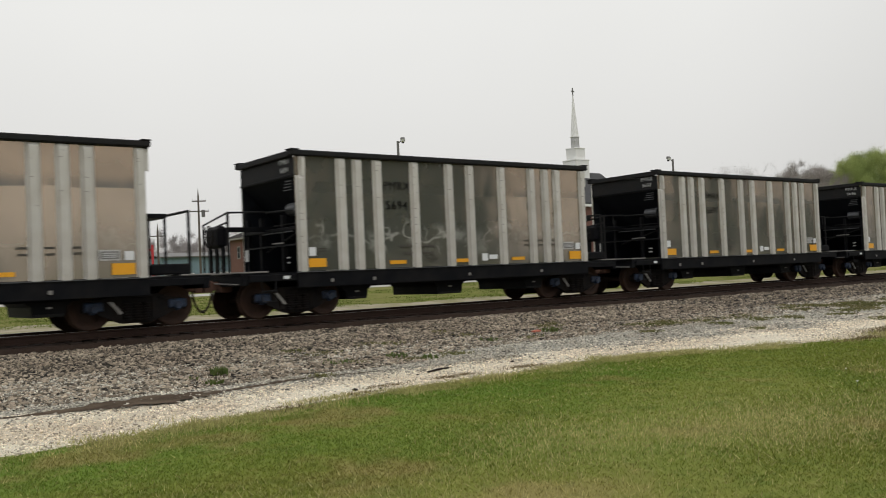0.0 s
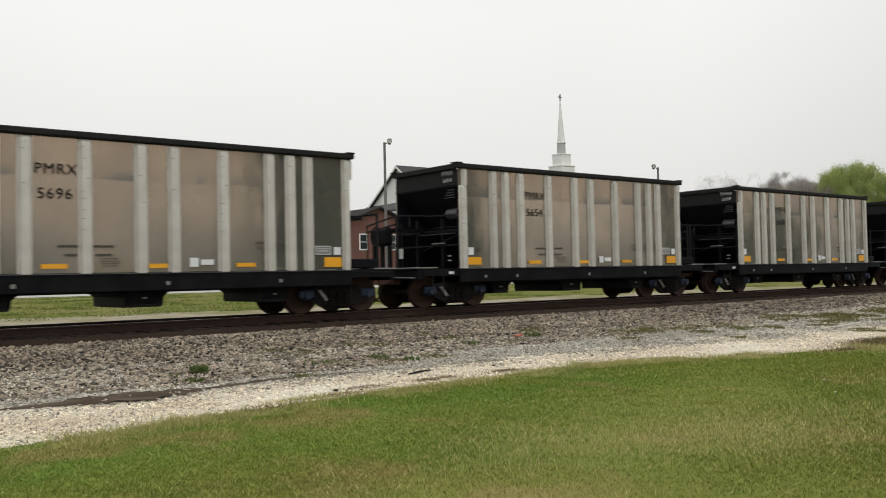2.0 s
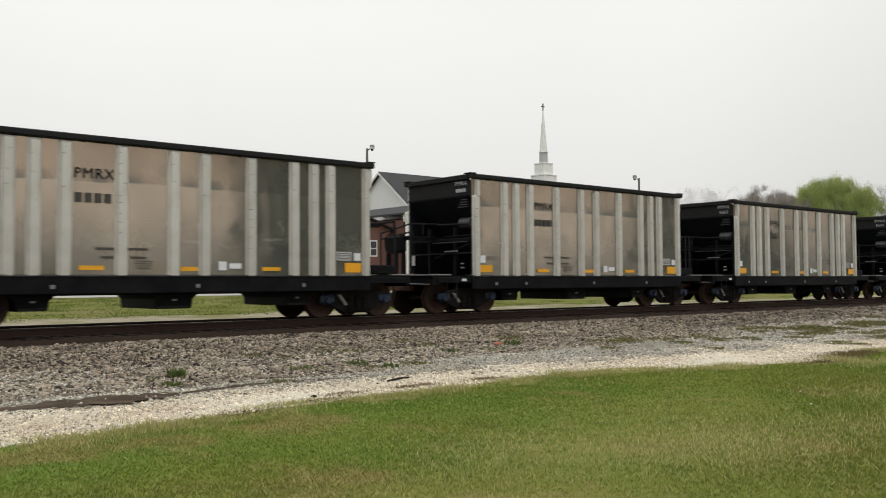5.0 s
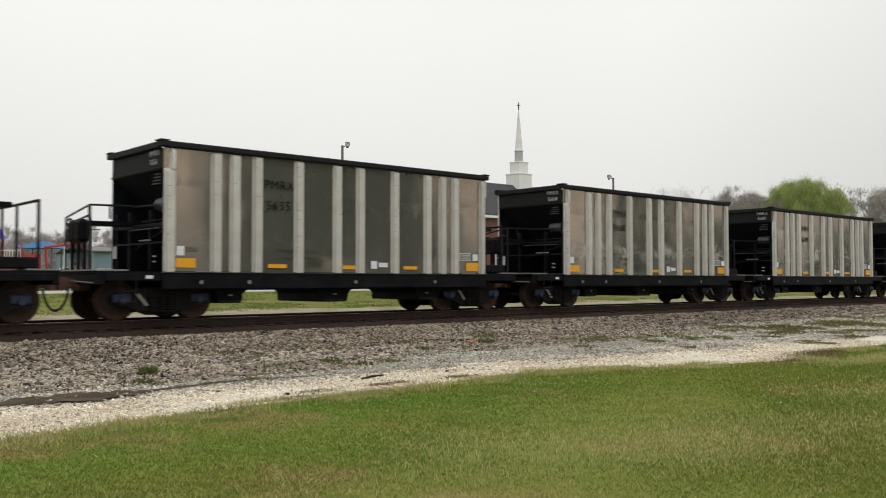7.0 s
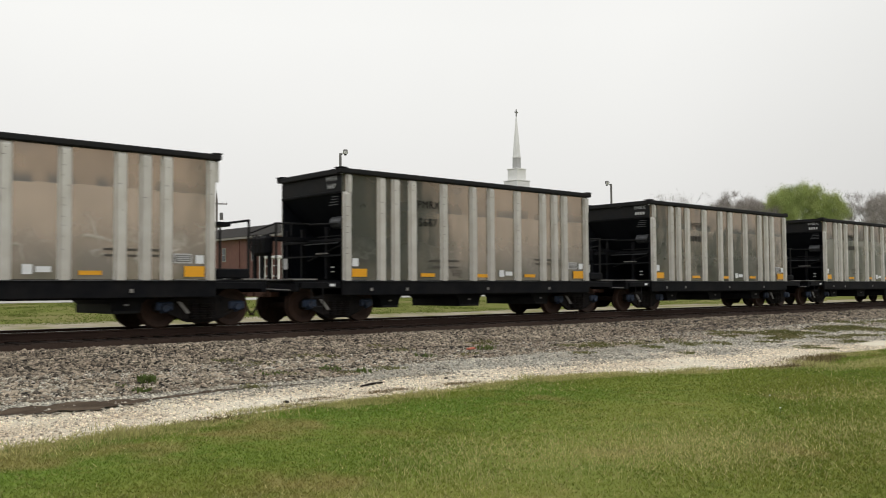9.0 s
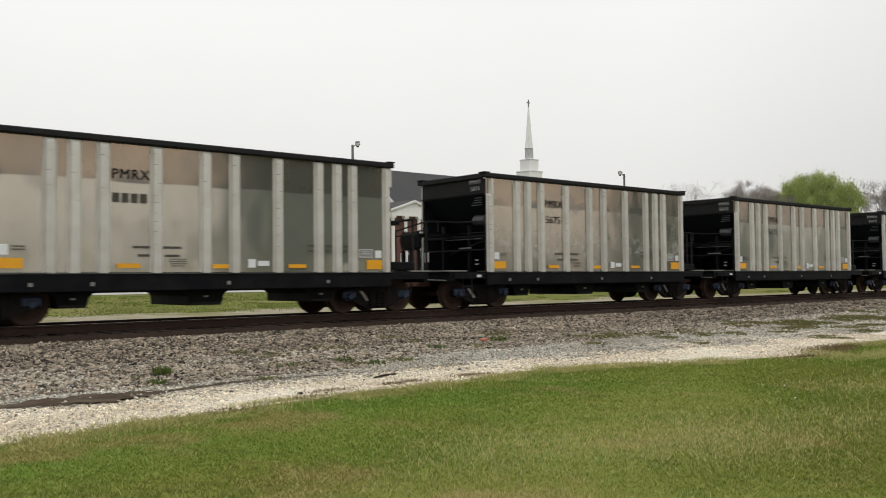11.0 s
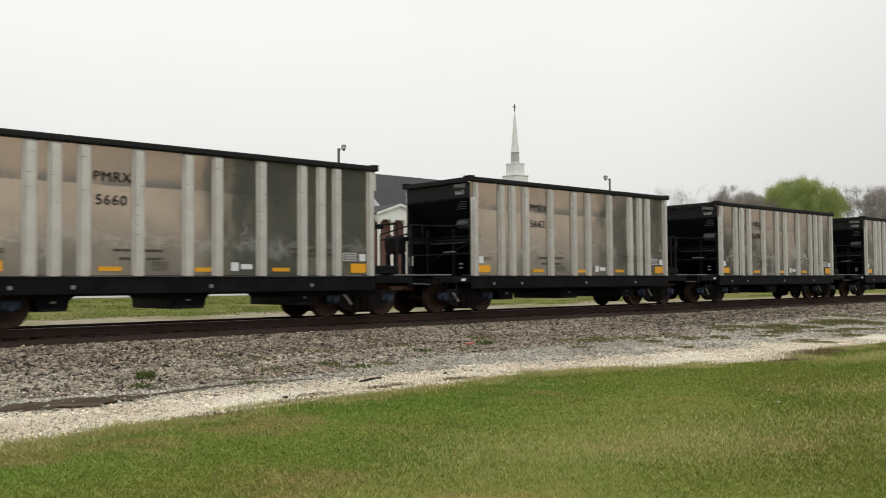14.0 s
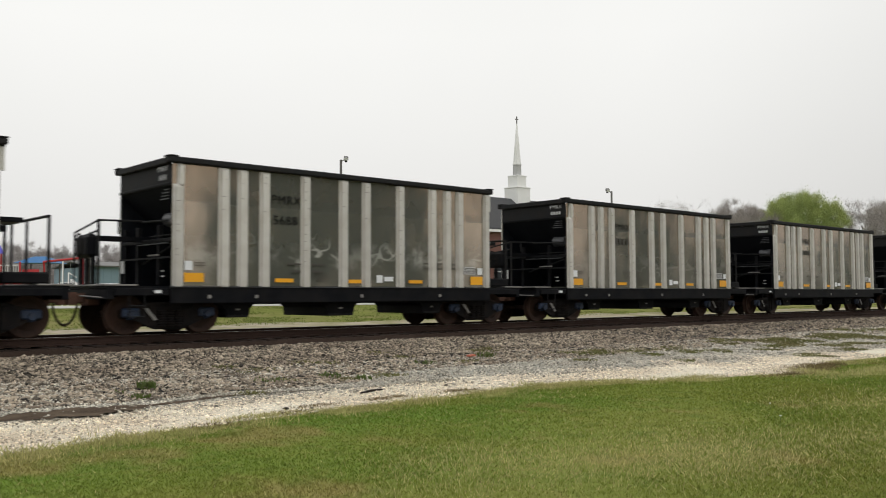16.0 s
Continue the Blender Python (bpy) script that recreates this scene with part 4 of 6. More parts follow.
def vehicle(x, y, turn, paint, label):
    v = thing("parked_car", label, "car", "parked cars", at=pose(x, y, BACK, 0, 0, turn))
    side = [(-2.2, 0.45), (-2.25, 0.95), (-1.35, 1.08), (-0.75, 1.62), (1.2, 1.66), (1.9, 1.12), (2.2, 1.05), (2.25, 0.45)]
    bm = prism(B(), [(a, -0.88, b) for a, b in side], (0, 1.76, 0))
    bmesh.ops.bevel(bm, geom=bm.edges[:], offset=0.05, segments=2, affect="EDGES")
    body = part("body", bm, paint, v)
    for s in (-1, 1):
        part("side_window", prism(B(), [(-1.15, s * 0.892, 1.12), (-0.7, s * 0.892, 1.54), (1.1, s * 0.892, 1.57), (1.6, s * 0.892, 1.14)], (0, s * 0.004, 0)), M_GLASS, body)
    part("windscreen", prism(B(), [(-1.31, -0.7, 1.13), (-0.81, -0.62, 1.58), (-0.81, 0.62, 1.58), (-1.31, 0.7, 1.13)], (-0.02, 0, 0.02)), M_GLASS, body)
    for a in (-1.4, 1.4):
        for s in (-1, 1):
            wh = part("wheel", tube(B(), (a, s * 0.72, 0.33), (a, s * 0.92, 0.33), 0.33, sides=16), M_RUBBER, v)
            part("hub", tube(B(), (a, s * 0.921, 0.33), (a, s * 0.93, 0.33), 0.19, sides=12), M_GALV, wh)


M_SILVER = mat("silver_vehicle_paint", (0.45, 0.46, 0.47), 0.3, 0.5, 0.03, 2.0)
vehicle(29.0, 54.5, 35, M_CARPAINT, "white estate car parked on the grass lot")
vehicle(33.2, 58.4, 20, M_SILVER, "silver car parked beside the blue building")
vehicle(24.4, 50.0, 60, M_CARPAINT, "white car parked near the playground")
vehicle(36.0, 47.0, 95, M_CARPAINT, "white car parked by the brick wing")


# ---- trees ----
def branches(bm, rng, start, way, length, radius, depth, tips, droop=0.0, sides=5):
    end = start + way * length
    tube(bm, start, end, radius, radius * 0.62, sides, caps=False)
    if depth == 0:
        tips.append(end)
        return
    for k in range(rng.choice((2, 3, 3))):
        d = (way + Vector((rng.uniform(-1, 1), rng.uniform(-1, 1), rng.uniform(-0.25, 0.75))) * 0.75).normalized()
        d.z -= droop
        branches(bm, rng, start + way * length * rng.uniform(0.6, 1.0), d.normalized(), length * rng.uniform(0.6, 0.82), radius * 0.6, depth - 1, tips, droop, max(3, sides - 1))


def leaf_mesh(name, centres, spread, count, size, material, seed, squash=1.0, slim=1.0, drape=0.0):
    """Many small leaf clumps of two crossed triangles round the given points."""
    rng = np.random.default_rng(seed)
    c = np.asarray(centres)[rng.integers(0, len(centres), count)]
    p = c + rng.normal(0, 1, (count, 3)) * np.array([spread, spread, spread * squash])
    a = rng.normal(0, 1, (count, 3))
    b = rng.normal(0, 1, (count, 3))
    a[:, 2] += 4 * drape * np.sign(a[:, 2])
    a *= (size * rng.uniform(0.6, 1.4, count) / np.linalg.norm(a, axis=1))[:, None]
    b *= (size * slim * rng.uniform(0.5, 1.2, count) / np.linalg.norm(b, axis=1))[:, None]
    v = np.stack([p - a, p + b, p + a, p - b], 1).reshape(-1, 3)
    return raw_mesh(name, v, np.arange(count * 4), 4, material)


def twig_mesh(name, tips, count, length, width, material, seed, lift=0.7):
    """Fine upward twigs that fan out from the ends of the branches."""
    rng = np.random.default_rng(seed)
    c = np.asarray(tips)[rng.integers(0, len(tips), count)] + rng.normal(0, 0.22, (count, 3))
    d = rng.normal(0, 1, (count, 3)) + np.array([0, 0, lift])
    d *= (length * rng.uniform(0.4, 1.3, count) / np.linalg.norm(d, axis=1))[:, None]
    w = np.cross(d, rng.normal(0, 1, (count, 3)))
    w *= (width / np.linalg.norm(w, axis=1))[:, None]
    v = np.stack([c - w, c + w, c + d], 1).reshape(-1, 3)
    return raw_mesh(name, v, np.arange(count * 3), 3, material)


def bare_tree(x, y, height, seed, spread=1.0, twigs=7000, r=0.2):
    rng = random.Random(seed)
    t = thing("bare_tree", "leafless grey-brown tree with a fine twiggy crown", "tree", "bare trees")
    trunk = tube(B(), (x, y, BACK - 0.1), (x, y, BACK + height * 0.28), r, r * 0.75, 7, caps=False)
    part("trunk", trunk, M_HAZEBARK, t)
    bm, tips = B(), []
    for k in range(5):
        a = k * 1.27 + rng.uniform(-0.4, 0.4)
        branches(bm, rng, Vector((x, y, BACK + height * rng.uniform(0.18, 0.28))), Vector((math.cos(a) * 0.5 * spread, math.sin(a) * 0.5 * spread, 1.0)).normalized(), height * 0.25, r * 0.5, 4, tips)
    part("limbs", bm, M_HAZEBARK, t)
    part("crown", twig_mesh("crown", tips, twigs, 0.75, 0.016, M_TWIG, seed), None, t, "haze of fine bare twigs")


def leafy_tree(x, y, height, radius, seed, material, label, name="leafy_tree", count=15000, group="", size=0.19, lumps_=0.14, base=BACK, drape=0.0):
    rng = random.Random(seed)
    t = thing(name, label, "tree", group)
    part("trunk", tube(B(), (x, y, base - 0.1), (x, y, base + height * 0.35), 0.3, 0.22, 8, caps=False), M_BARK, t)
    bm, tips = B(), []
    for k in range(6):
        a = k * 1.05 + rng.uniform(-0.3, 0.3)
        branches(bm, rng, Vector((x, y, base + height * rng.uniform(0.2, 0.34))), Vector((math.cos(a), math.sin(a), 0.9)).normalized(), height * 0.22, 0.13, 3, tips, 0.05)
    part("limbs", bm, M_BARK, t)
    zc = base + height * 0.56
    cl = []
    while len(cl) < 420:
        d = Vector((rng.gauss(0, 1), rng.gauss(0, 1), rng.gauss(0, 1))).normalized() * rng.uniform(0.55, 1.0)
        if drape:
            d.z = math.copysign(abs(d.z) ** 0.75, d.z)
        k = 1 - lumps_ + lumps_ * math.sin(5 * math.atan2(d.y, d.x) + seed) * math.cos(3 * d.z)
        z = zc + d.z * height * 0.43
        if z > base + 1.2:
            cl.append((x + d.x * radius * k, y + d.y * radius * k, z))
    part("crown", leaf_mesh("crown", cl, radius * (0.045 if drape else 0.062), count, size, material, seed, 0.9 + drape, drape=drape), None, t, "crown of small leaves")


leafy_tree(111.0, 34.1, 13.5, 6.9, 3, M_LEAF, "rounded willow-like tree in fresh yellow-green leaf", count=210000, size=0.06, lumps_=0.1, drape=0.4)
bare_tree(105.8, 39.7, 14.0, 11, 0.75, 18000)
bare_tree(118.0, 29.0, 15.0, 13, 1.1)
bare_tree(121.0, 25.0, 14.8, 14, 1.1)
bare_tree(126.0, 21.0, 15.5, 15, 1.1)
bare_tree(116.0, 22.5, 13.0, 19, 1.1)
bare_tree(111.7, 53.75, 16.6, 16, 0.25, 700, 0.09)
bare_tree(26.0, 96.0, 8.6, 18, 1.2)


def far_woods():
    """Leafless woods that close the distance."""
    rng = np.random.default_rng(21)
    pts, n = [], 0
    for k in range(170):
        a = rng.uniform(4, 33)
        d = rng.uniform(135, 175)
        h = rng.uniform(6.0, 9.5)
        x, y = d * math.sin(radians(a)), -20 + d * math.cos(radians(a))
        m = 26
        u = rng.normal(0, 1, (m, 3))
        u /= np.linalg.norm(u, axis=1)[:, None]
        u *= rng.uniform(0.4, 1, (m, 1))
        pts.append(np.stack([x + u[:, 0] * 3.4, y + u[:, 1] * 3.4, BACK + h * (0.5 + 0.46 * u[:, 2])], -1))
    me = twig_mesh("far_woods", np.concatenate(pts), 330000, 1.0, 0.03, M_HAZETWIG, 22, 0.5)
    tagged(new("far_woods", me), "grey leafless woods in the distance", "woods", kind="stuff")


far_woods()
for i, (x, y, h, r) in enumerate(((46.4, -62, 24, 4.8), (51.0, -63, 25, 5.4), (55.5, -61, 25, 5.6), (59.5, -63, 25, 5.4), (62.9, -62, 23, 4.6), (43.6, -60, 12, 3.2), (48.5, -59, 12, 4.0), (64.4, -60, 13, 3.6), (108.0, -60, 17, 6), (142, -66, 12, 7), (190, -66, 13, 8), (252, -68, 14, 9))):
    leafy_tree(x, y, h, r, 60 + i, M_DARKLEAF, "dense dark green tree across the lawn", "shade_tree", 14000, "shade trees", 0.55, 0.05, GROUND)


# ---- near things on the ground ----
def blades(name, x, y, z, height, width, lean, material, label, seed):
    """Grass blades: thin three-cornered leaves, each leaning its own way."""
    rng = np.random.default_rng(seed)
    n = len(x)
    a, b = rng.uniform(0, 2 * np.pi, n), rng.uniform(0, 2 * np.pi, n)
    h = height * rng.uniform(0.45, 1.25, n)
    w = width * rng.uniform(0.6, 1.3, n)
    dx, dy = np.cos(a) * w, np.sin(a) * w
    l = lean * rng.uniform(0.1, 1.3, n) * h
    base = np.stack([x, y, z], -1)
    v = np.stack([base + np.stack([-dx, -dy, 0 * w - 0.01], -1), base + np.stack([dx, dy, 0 * w - 0.01], -1), base + np.stack([np.cos(b) * l, np.sin(b) * l, h], -1)], 1)
    me = raw_mesh(name, v.reshape(-1, 3), np.arange(3 * n), 3, material)
    return tagged(new(name, me), label, "grass", kind="stuff")


def lawn():
    rng = np.random.default_rng(31)

    def wedge(n, r0, r1, power):
        """Points of the lawn in front of the standing place, denser nearby."""
        u = rng.uniform(0, 1, n)
        e = 2 - power
        r = (r0 ** e + u * (r1 ** e - r0 ** e)) ** (1 / e)
        a = np.radians(rng.uniform(6, 76, n))
        x, y = r * np.sin(a), -20.18 + r * np.cos(a)
        keep = y < lerp_line(x, LAWN_EDGE) + rng.normal(0, 0.07, n)
        return x[keep], y[keep], r[keep]
    x, y, r = wedge(760000, 4.6, 40, 1.25)
    patch = np.sin(x * 0.9 + 1.7 * np.sin(y * 0.8)) + np.sin(y * 1.3 + 0.7 * np.sin(x * 1.9) + 2) + rng.normal(0, 0.9, len(x))
    patch = patch + rng.normal(0, 1.1, len(x))
    dry = patch > 2.9 + 0.6 * np.clip((x - 6) / 5, 0, 1) - 0.45 * np.clip(-11.3 - y - 0.06 * np.clip(x - 8, 0, 20), 0, 4.5)
    edge = lerp_line(x, LAWN_EDGE) - y
    dry |= (edge < 0.35 + 0.25 * np.sin(x * 2.7)) & (rng.uniform(0, 1, len(x)) < 0.35)
    z = np.full(len(x), GROUND - 0.02)
    hh = 0.028 + 0.012 * np.clip(patch, -1, 1) * 0.4
    ww = 0.0038 + 0.0011 * (r - 5)
    g = ~dry
    blades("lawn_grass", x[g], y[g], z[g], hh[g] * 0.8, ww[g], 2.2, M_GRASS, "short green lawn grass", 32)
    blades("dry_grass", x[dry], y[dry], z[dry], hh[dry] * 1.15, ww[dry] * 0.6, 1.6, M_DRY, "straw-coloured dry grass in the lawn", 33)
    # a taller fringe where the lawn meets the path
    n = 22000
    x = rng.uniform(1.5, 22, n)
    y = lerp_line(x, LAWN_EDGE) + rng.normal(-0.2, 0.23, n)
    keep = np.sin(x * 1.9) + np.sin(x * 4.3 + 2) + rng.normal(0, 0.8, n) > 0.35 + 0.25 * (x > 7)
    x, y, n = x[keep], y[keep], int(keep.sum())
    tall = 0.045 + 0.06 * np.clip(np.sin(x * 2.3) + np.sin(x * 5.1 + 1), 0, 1)
    blades("fringe_grass", x, y, np.full(n, GROUND - 0.01), tall, np.full(n, 0.007), 0.9, M_STRAW, "taller straw-coloured grass along the path", 34)
    # tufts in the rough grass beyond the track
    k = 420
    a = np.radians(rng.uniform(5, 70, k))
    cy = 15.0 + 10.5 * rng.uniform(0, 1, k) ** 1.3
    cx = (cy + 20.18) * np.tan(a)
    j = rng.integers(0, k, 26000)
    size = rng.uniform(0.2, 0.9, k)[j]
    tx, ty = cx[j] + rng.normal(0, 1, len(j)) * size, cy[j] + rng.normal(0, 0.35, len(j)) * size
    blades("field_tufts", tx, ty, land(ty) + 0.03, 0.035 + 0.05 * size, np.full(len(tx), 0.03), 2.4, M_TUFT, "tufts of longer yellow-green grass in the field", 36)


lawn()


def weed_clump(x, y, z, r, count, height, material, label, name, seed):
    rng = random.Random(seed)
    bm = B()
    root = bm.verts.new((x, y, z - 0.03))
    for k in range(count):
        a, d = rng.uniform(0, 6.283), r * math.sqrt(rng.random())
        px, py = x + d * math.cos(a), y + d * math.sin(a)
        b, h = rng.uniform(0, 6.283), height * rng.uniform(0.4, 1.2)
        lean = Vector((math.cos(b), math.sin(b), 0)) * h * rng.uniform(0.3, 1.0)
        w = Vector((-math.sin(b), math.cos(b), 0)) * 0.018
        p = Vector((px, py, z - 0.01))
        q = p + lean * 0.5 + Vector((0, 0, h * 0.7))
        e = p + lean + Vector((0, 0, h))
        vs = [bm.verts.new(c) for c in (p - w * 0.5, p + w * 0.5, q + w, q - w)]
        tip = bm.verts.new(e)
        bm.faces.new(vs)
        bm.faces.new((vs[3], vs[2], tip))
        bm.faces.new((root, vs[1], vs[0]))
    ob = new(name, finish(name, bm, material))
    return tagged(ob, label, "weed", "weeds by the track")


for i, (x, y, r, n, h) in enumerate(((5.9, -6.62, 0.15, 55, 0.15), (5.45, -6.7, 0.12, 30, 0.06), (5.55, -7.2, 0.15, 50, 0.09), (8.1, -6.6, 0.3, 60, 0.07), (9.3, -6.7, 0.2, 50, 0.09), (9.7, -7.2, 0.15, 30, 0.1), (12.2, -6.0, 0.25, 50, 0.08), (14.4, -5.55, 0.25, 60, 0.12))):
    weed_clump(x, y, float(bed_height(x, y)), r, n, h, M_WEED, "low green weed growing in the gravel", "weed", 70 + i)


MATS = [(8.14, -4.85, 0.22), (8.6, -5.3, 0.3), (9.84, -4.9, 0.24), (10.27, -5.1, 0.25), (8.35, -6.8, 0.14), (7.16, -7.7, 0.16), (12.4, -4.1, 0.2),
        (12.47, -5.0, 0.2), (10.46, -6.9, 0.22), (9.41, -7.1, 0.2), (15.1, -4.6, 0.4), (13.35, -6.2, 0.2), (17.2, -6.0, 0.55), (18.0, -6.2, 0.6),
        (16.1, -7.1, 0.2), (19.3, -6.3, 0.4), (18.5, -7.2, 0.28), (20.6, -6.4, 0.3), (20.6, -7.0, 0.35), (18.2, -8.5, 0.2), (21.6, -7.3, 0.3), (24.1, -6.2, 0.6),
        (25.9, -6.3, 1.1), (27.0, -6.6, 1.0), (23.1, -7.9, 0.45), (25.7, -7.7, 0.6), (30.4, -6.4, 1.3), (31.3, -6.8, 1.3), (22.0, -9.8, 0.5), (28.1, -8.3, 0.8),
        (26.4, -8.3, 0.5), (25.4, -9.4, 0.5), (35.0, -6.6, 1.5), (39.0, -6.6, 1.6)]


def track_weeds():
    """Low mats of olive weeds, dense in the middle and frayed at the rim."""
    rng = np.random.default_rng(44)
    xs, ys, hs = [], [], []
    for cx, cy, r in MATS:
        n = int((700 if r < 0.5 else 1000) * r * r + 240 * r) + 30
        k = max(2, int(3 + 4 * r))
        mx, my = rng.normal(cx, r * 0.6, k), rng.normal(cy, r * 0.4, k)
        j = rng.integers(0, k, n)
        xs.append(mx[j] + rng.normal(0, 0.11 + 0.12 * r, n))
        ys.append(my[j] + rng.normal(0, 0.08 + 0.08 * r, n))
        hs.append(np.full(n, 0.03 + 0.015 * min(r, 1.2)))
    x, y, h = np.concatenate(xs), np.concatenate(ys), np.concatenate(hs)
    blades("track_weeds", x, y, bed_height(x, y) + 0.015, h, 0.013 + 0.0008 * x, 2.2, M_MOSS, "olive weeds sprouting through the gravel", 45)


def thatch():
    """Frayed mats of brown and straw grass on the path's rim."""
    rng = np.random.default_rng(48)
    for material, name, label, seed, spots in (
            (M_THATCH, "brown_thatch", "flattened brown grass on the path", 49, ((7.06, -9.57, 0.26, 0.07, 260), (8.27, -9.52, 0.12, 0.07, 160), (8.66, -9.46, 0.1, 0.06, 120), (9.86, -9.5, 0.24, 0.07, 260), (6.44, -9.9, 0.15, 0.08, 160), (19.3, -11.1, 0.6, 0.22, 1300), (18.2, -11.4, 0.5, 0.2, 700), (16.9, -11.7, 0.5, 0.12, 500), (10.84, -8.06, 0.12, 0.05, 80), (5.2, -10.3, 0.2, 0.1, 160))),
            (M_STRAW, "straw_tuft", "pale straw-coloured grass on the lawn's rim", 50, ((12.1, -10.05, 0.38, 0.16, 1300), (13.0, -10.3, 0.3, 0.14, 800), (6.0, -9.95, 0.4, 0.12, 700), (17.9, -12.6, 0.7, 0.2, 900), (19.4, -12.4, 0.6, 0.18, 700), (7.4, -10.1, 0.5, 0.1, 500), (14.7, -10.8, 0.4, 0.1, 300), (4.6, -10.45, 0.5, 0.12, 600), (3.4, -10.6, 0.5, 0.14, 700), (8.6, -10.05, 0.5, 0.1, 500), (10.2, -9.85, 0.5, 0.1, 500)))):
        x = np.concatenate([rng.normal(a, w, n) for a, b, w, d, n in spots])
        y = np.concatenate([rng.normal(b, d, n) for a, b, w, d, n in spots])
        blades(name, x, y, np.full(len(x), -0.692), np.full(len(x), 0.035), np.full(len(x), 0.009), 1.6, material, label, seed)


track_weeds()
thatch()


def wet_patch():
    xs = np.linspace(2.2, 9.0, 100)
    mid = lerp_line(xs, WET_MID)
    half = lerp_line(xs, WET_HALF) * (1 + 0.25 * np.sin(xs * 9) + 0.15 * np.sin(xs * 23 + 1))
    f = np.linspace(-1, 1, 7)
    gx = np.repeat(xs[:, None], 7, 1)
    gy = mid[:, None] + half[:, None] * f
    gz = bed_height(gx, gy) + 0.012
    idx = np.arange(gx.size).reshape(gx.shape)
    quads = np.stack([idx[:-1, :-1], idx[1:, :-1], idx[1:, 1:], idx[:-1, 1:]], -1)
    tagged(new("wet_patch", raw_mesh("wet_patch", np.stack([gx, gy, gz], -1), quads, 4, M_WET)), "dark damp hollow between gravel and path", "puddle", kind="structure")


wet_patch()


def litter():
    bm = B()
    tube(bm, (8.45, -8.78, -0.675), (8.75, -8.66, -0.668), 0.014, 0.02, 7)
    tube(bm, (8.75, -8.66, -0.668), (9.05, -8.58, -0.675), 0.02, 0.012, 7)
    tagged(new("fallen_branch", finish("fallen_branch", bm, M_STICK)), "short dark stick lying on the pale path", "stick")
    for i, (x, y, s) in enumerate(((6.57, -9.6, 0.05), (8.2, -8.85, 0.025), (6.3, -9.95, 0.03), (10.3, -8.75, 0.04), (6.9, -9.75, 0.025))):
        bm = B()
        bmesh.ops.create_icosphere(bm, subdivisions=1, radius=s)
        rng = random.Random(i)
        for v in bm.verts:
            v.co *= rng.uniform(0.7, 1.25)
            v.co.z *= 0.6
        ob = new("dark_clod", finish("dark_clod", bm, M_STICK))
        ob.location = (x, y, -0.685)
        tagged(ob, "dark clod of earth on the path edge", "clod", "clods on the path")
    bm = box(B(), -0.16, 0.16, -0.05, 0.05, 0, 0.04, 0.012)
    ob = new("broken_brick", finish("broken_brick", bm, mat("orange_brick", (0.45, 0.13, 0.08), 0.9, 0, 0.2, 15.0)))
    ob.matrix_basis = pose(14.05, -5.45, float(bed_height(14.05, -5.45)) + 0.02, 6, 0, 20)
    tagged(ob, "broken orange-red brick on the ballast", "brick")
    for x, y in ((10.5, -14.72), (11.6, -14.0)):
        bm = B()
        for k in range(7):
            a = k * 0.9
            tube(bm, (0, 0, 0.07), (0.014 * math.cos(a), 0.014 * math.sin(a), 0.078), 0.006, 0.003, 5)
        stem = new("lawn_flower")
        stem.location = (x, y, GROUND - 0.01)
        tagged(stem, "tiny white flower in the lawn", "flower", "lawn flowers")
        part("petals", bm, M_TRIM, stem)
        part("stem", tube(B(), (0, 0, 0), (0, 0, 0.07), 0.003, sides=4), M_WEED, stem)


litter()


# ---- the coal train ----
PITCH, LENGTH, HALF = 13.512, 9.93, 1.545
MID = LENGTH / 2
SHEET = 1.45                       # side sheets stand this far from the track's middle
Z_SILL, Z_TOP, Z_CHORD = 1.10, 3.865, 3.99
Z_PANEL = 3.35                     # lower edge of the upright end plate
POSTS = [0.145, 1.27, 1.755, 2.35, 3.51, 4.665, 5.395, 6.55, 7.71, 8.265, 8.75, 9.83]
R_WHEEL = 0.457
AXLES = (-0.76, 1.04, 8.89, 10.69)


def lettering(text, size, material, stretch=1.0):
    """A flat mesh of letters in the built-in font, upright in the x-z plane, facing -y, its middle at the origin."""
    cu = bpy.data.curves.new("lettering", "FONT")
    cu.body, cu.size, cu.align_x, cu.align_y = text, size, "CENTER", "CENTER"
    cu.space_character = 1.12
    cu.resolution_u = 3
    cu.extrude = 0.001
    ob = bpy.data.objects.new("lettering", cu)
    scene.collection.objects.link(ob)
    me = bpy.data.meshes.new_from_object(ob.evaluated_get(bpy.context.evaluated_depsgraph_get()))
    bpy.data.objects.remove(ob)
    me.transform(pose(0, 0, 0, 90) @ Matrix.Diagonal((stretch, 1, 1, 1)))
    me.materials.clear()
    me.materials.append(material)
    return me


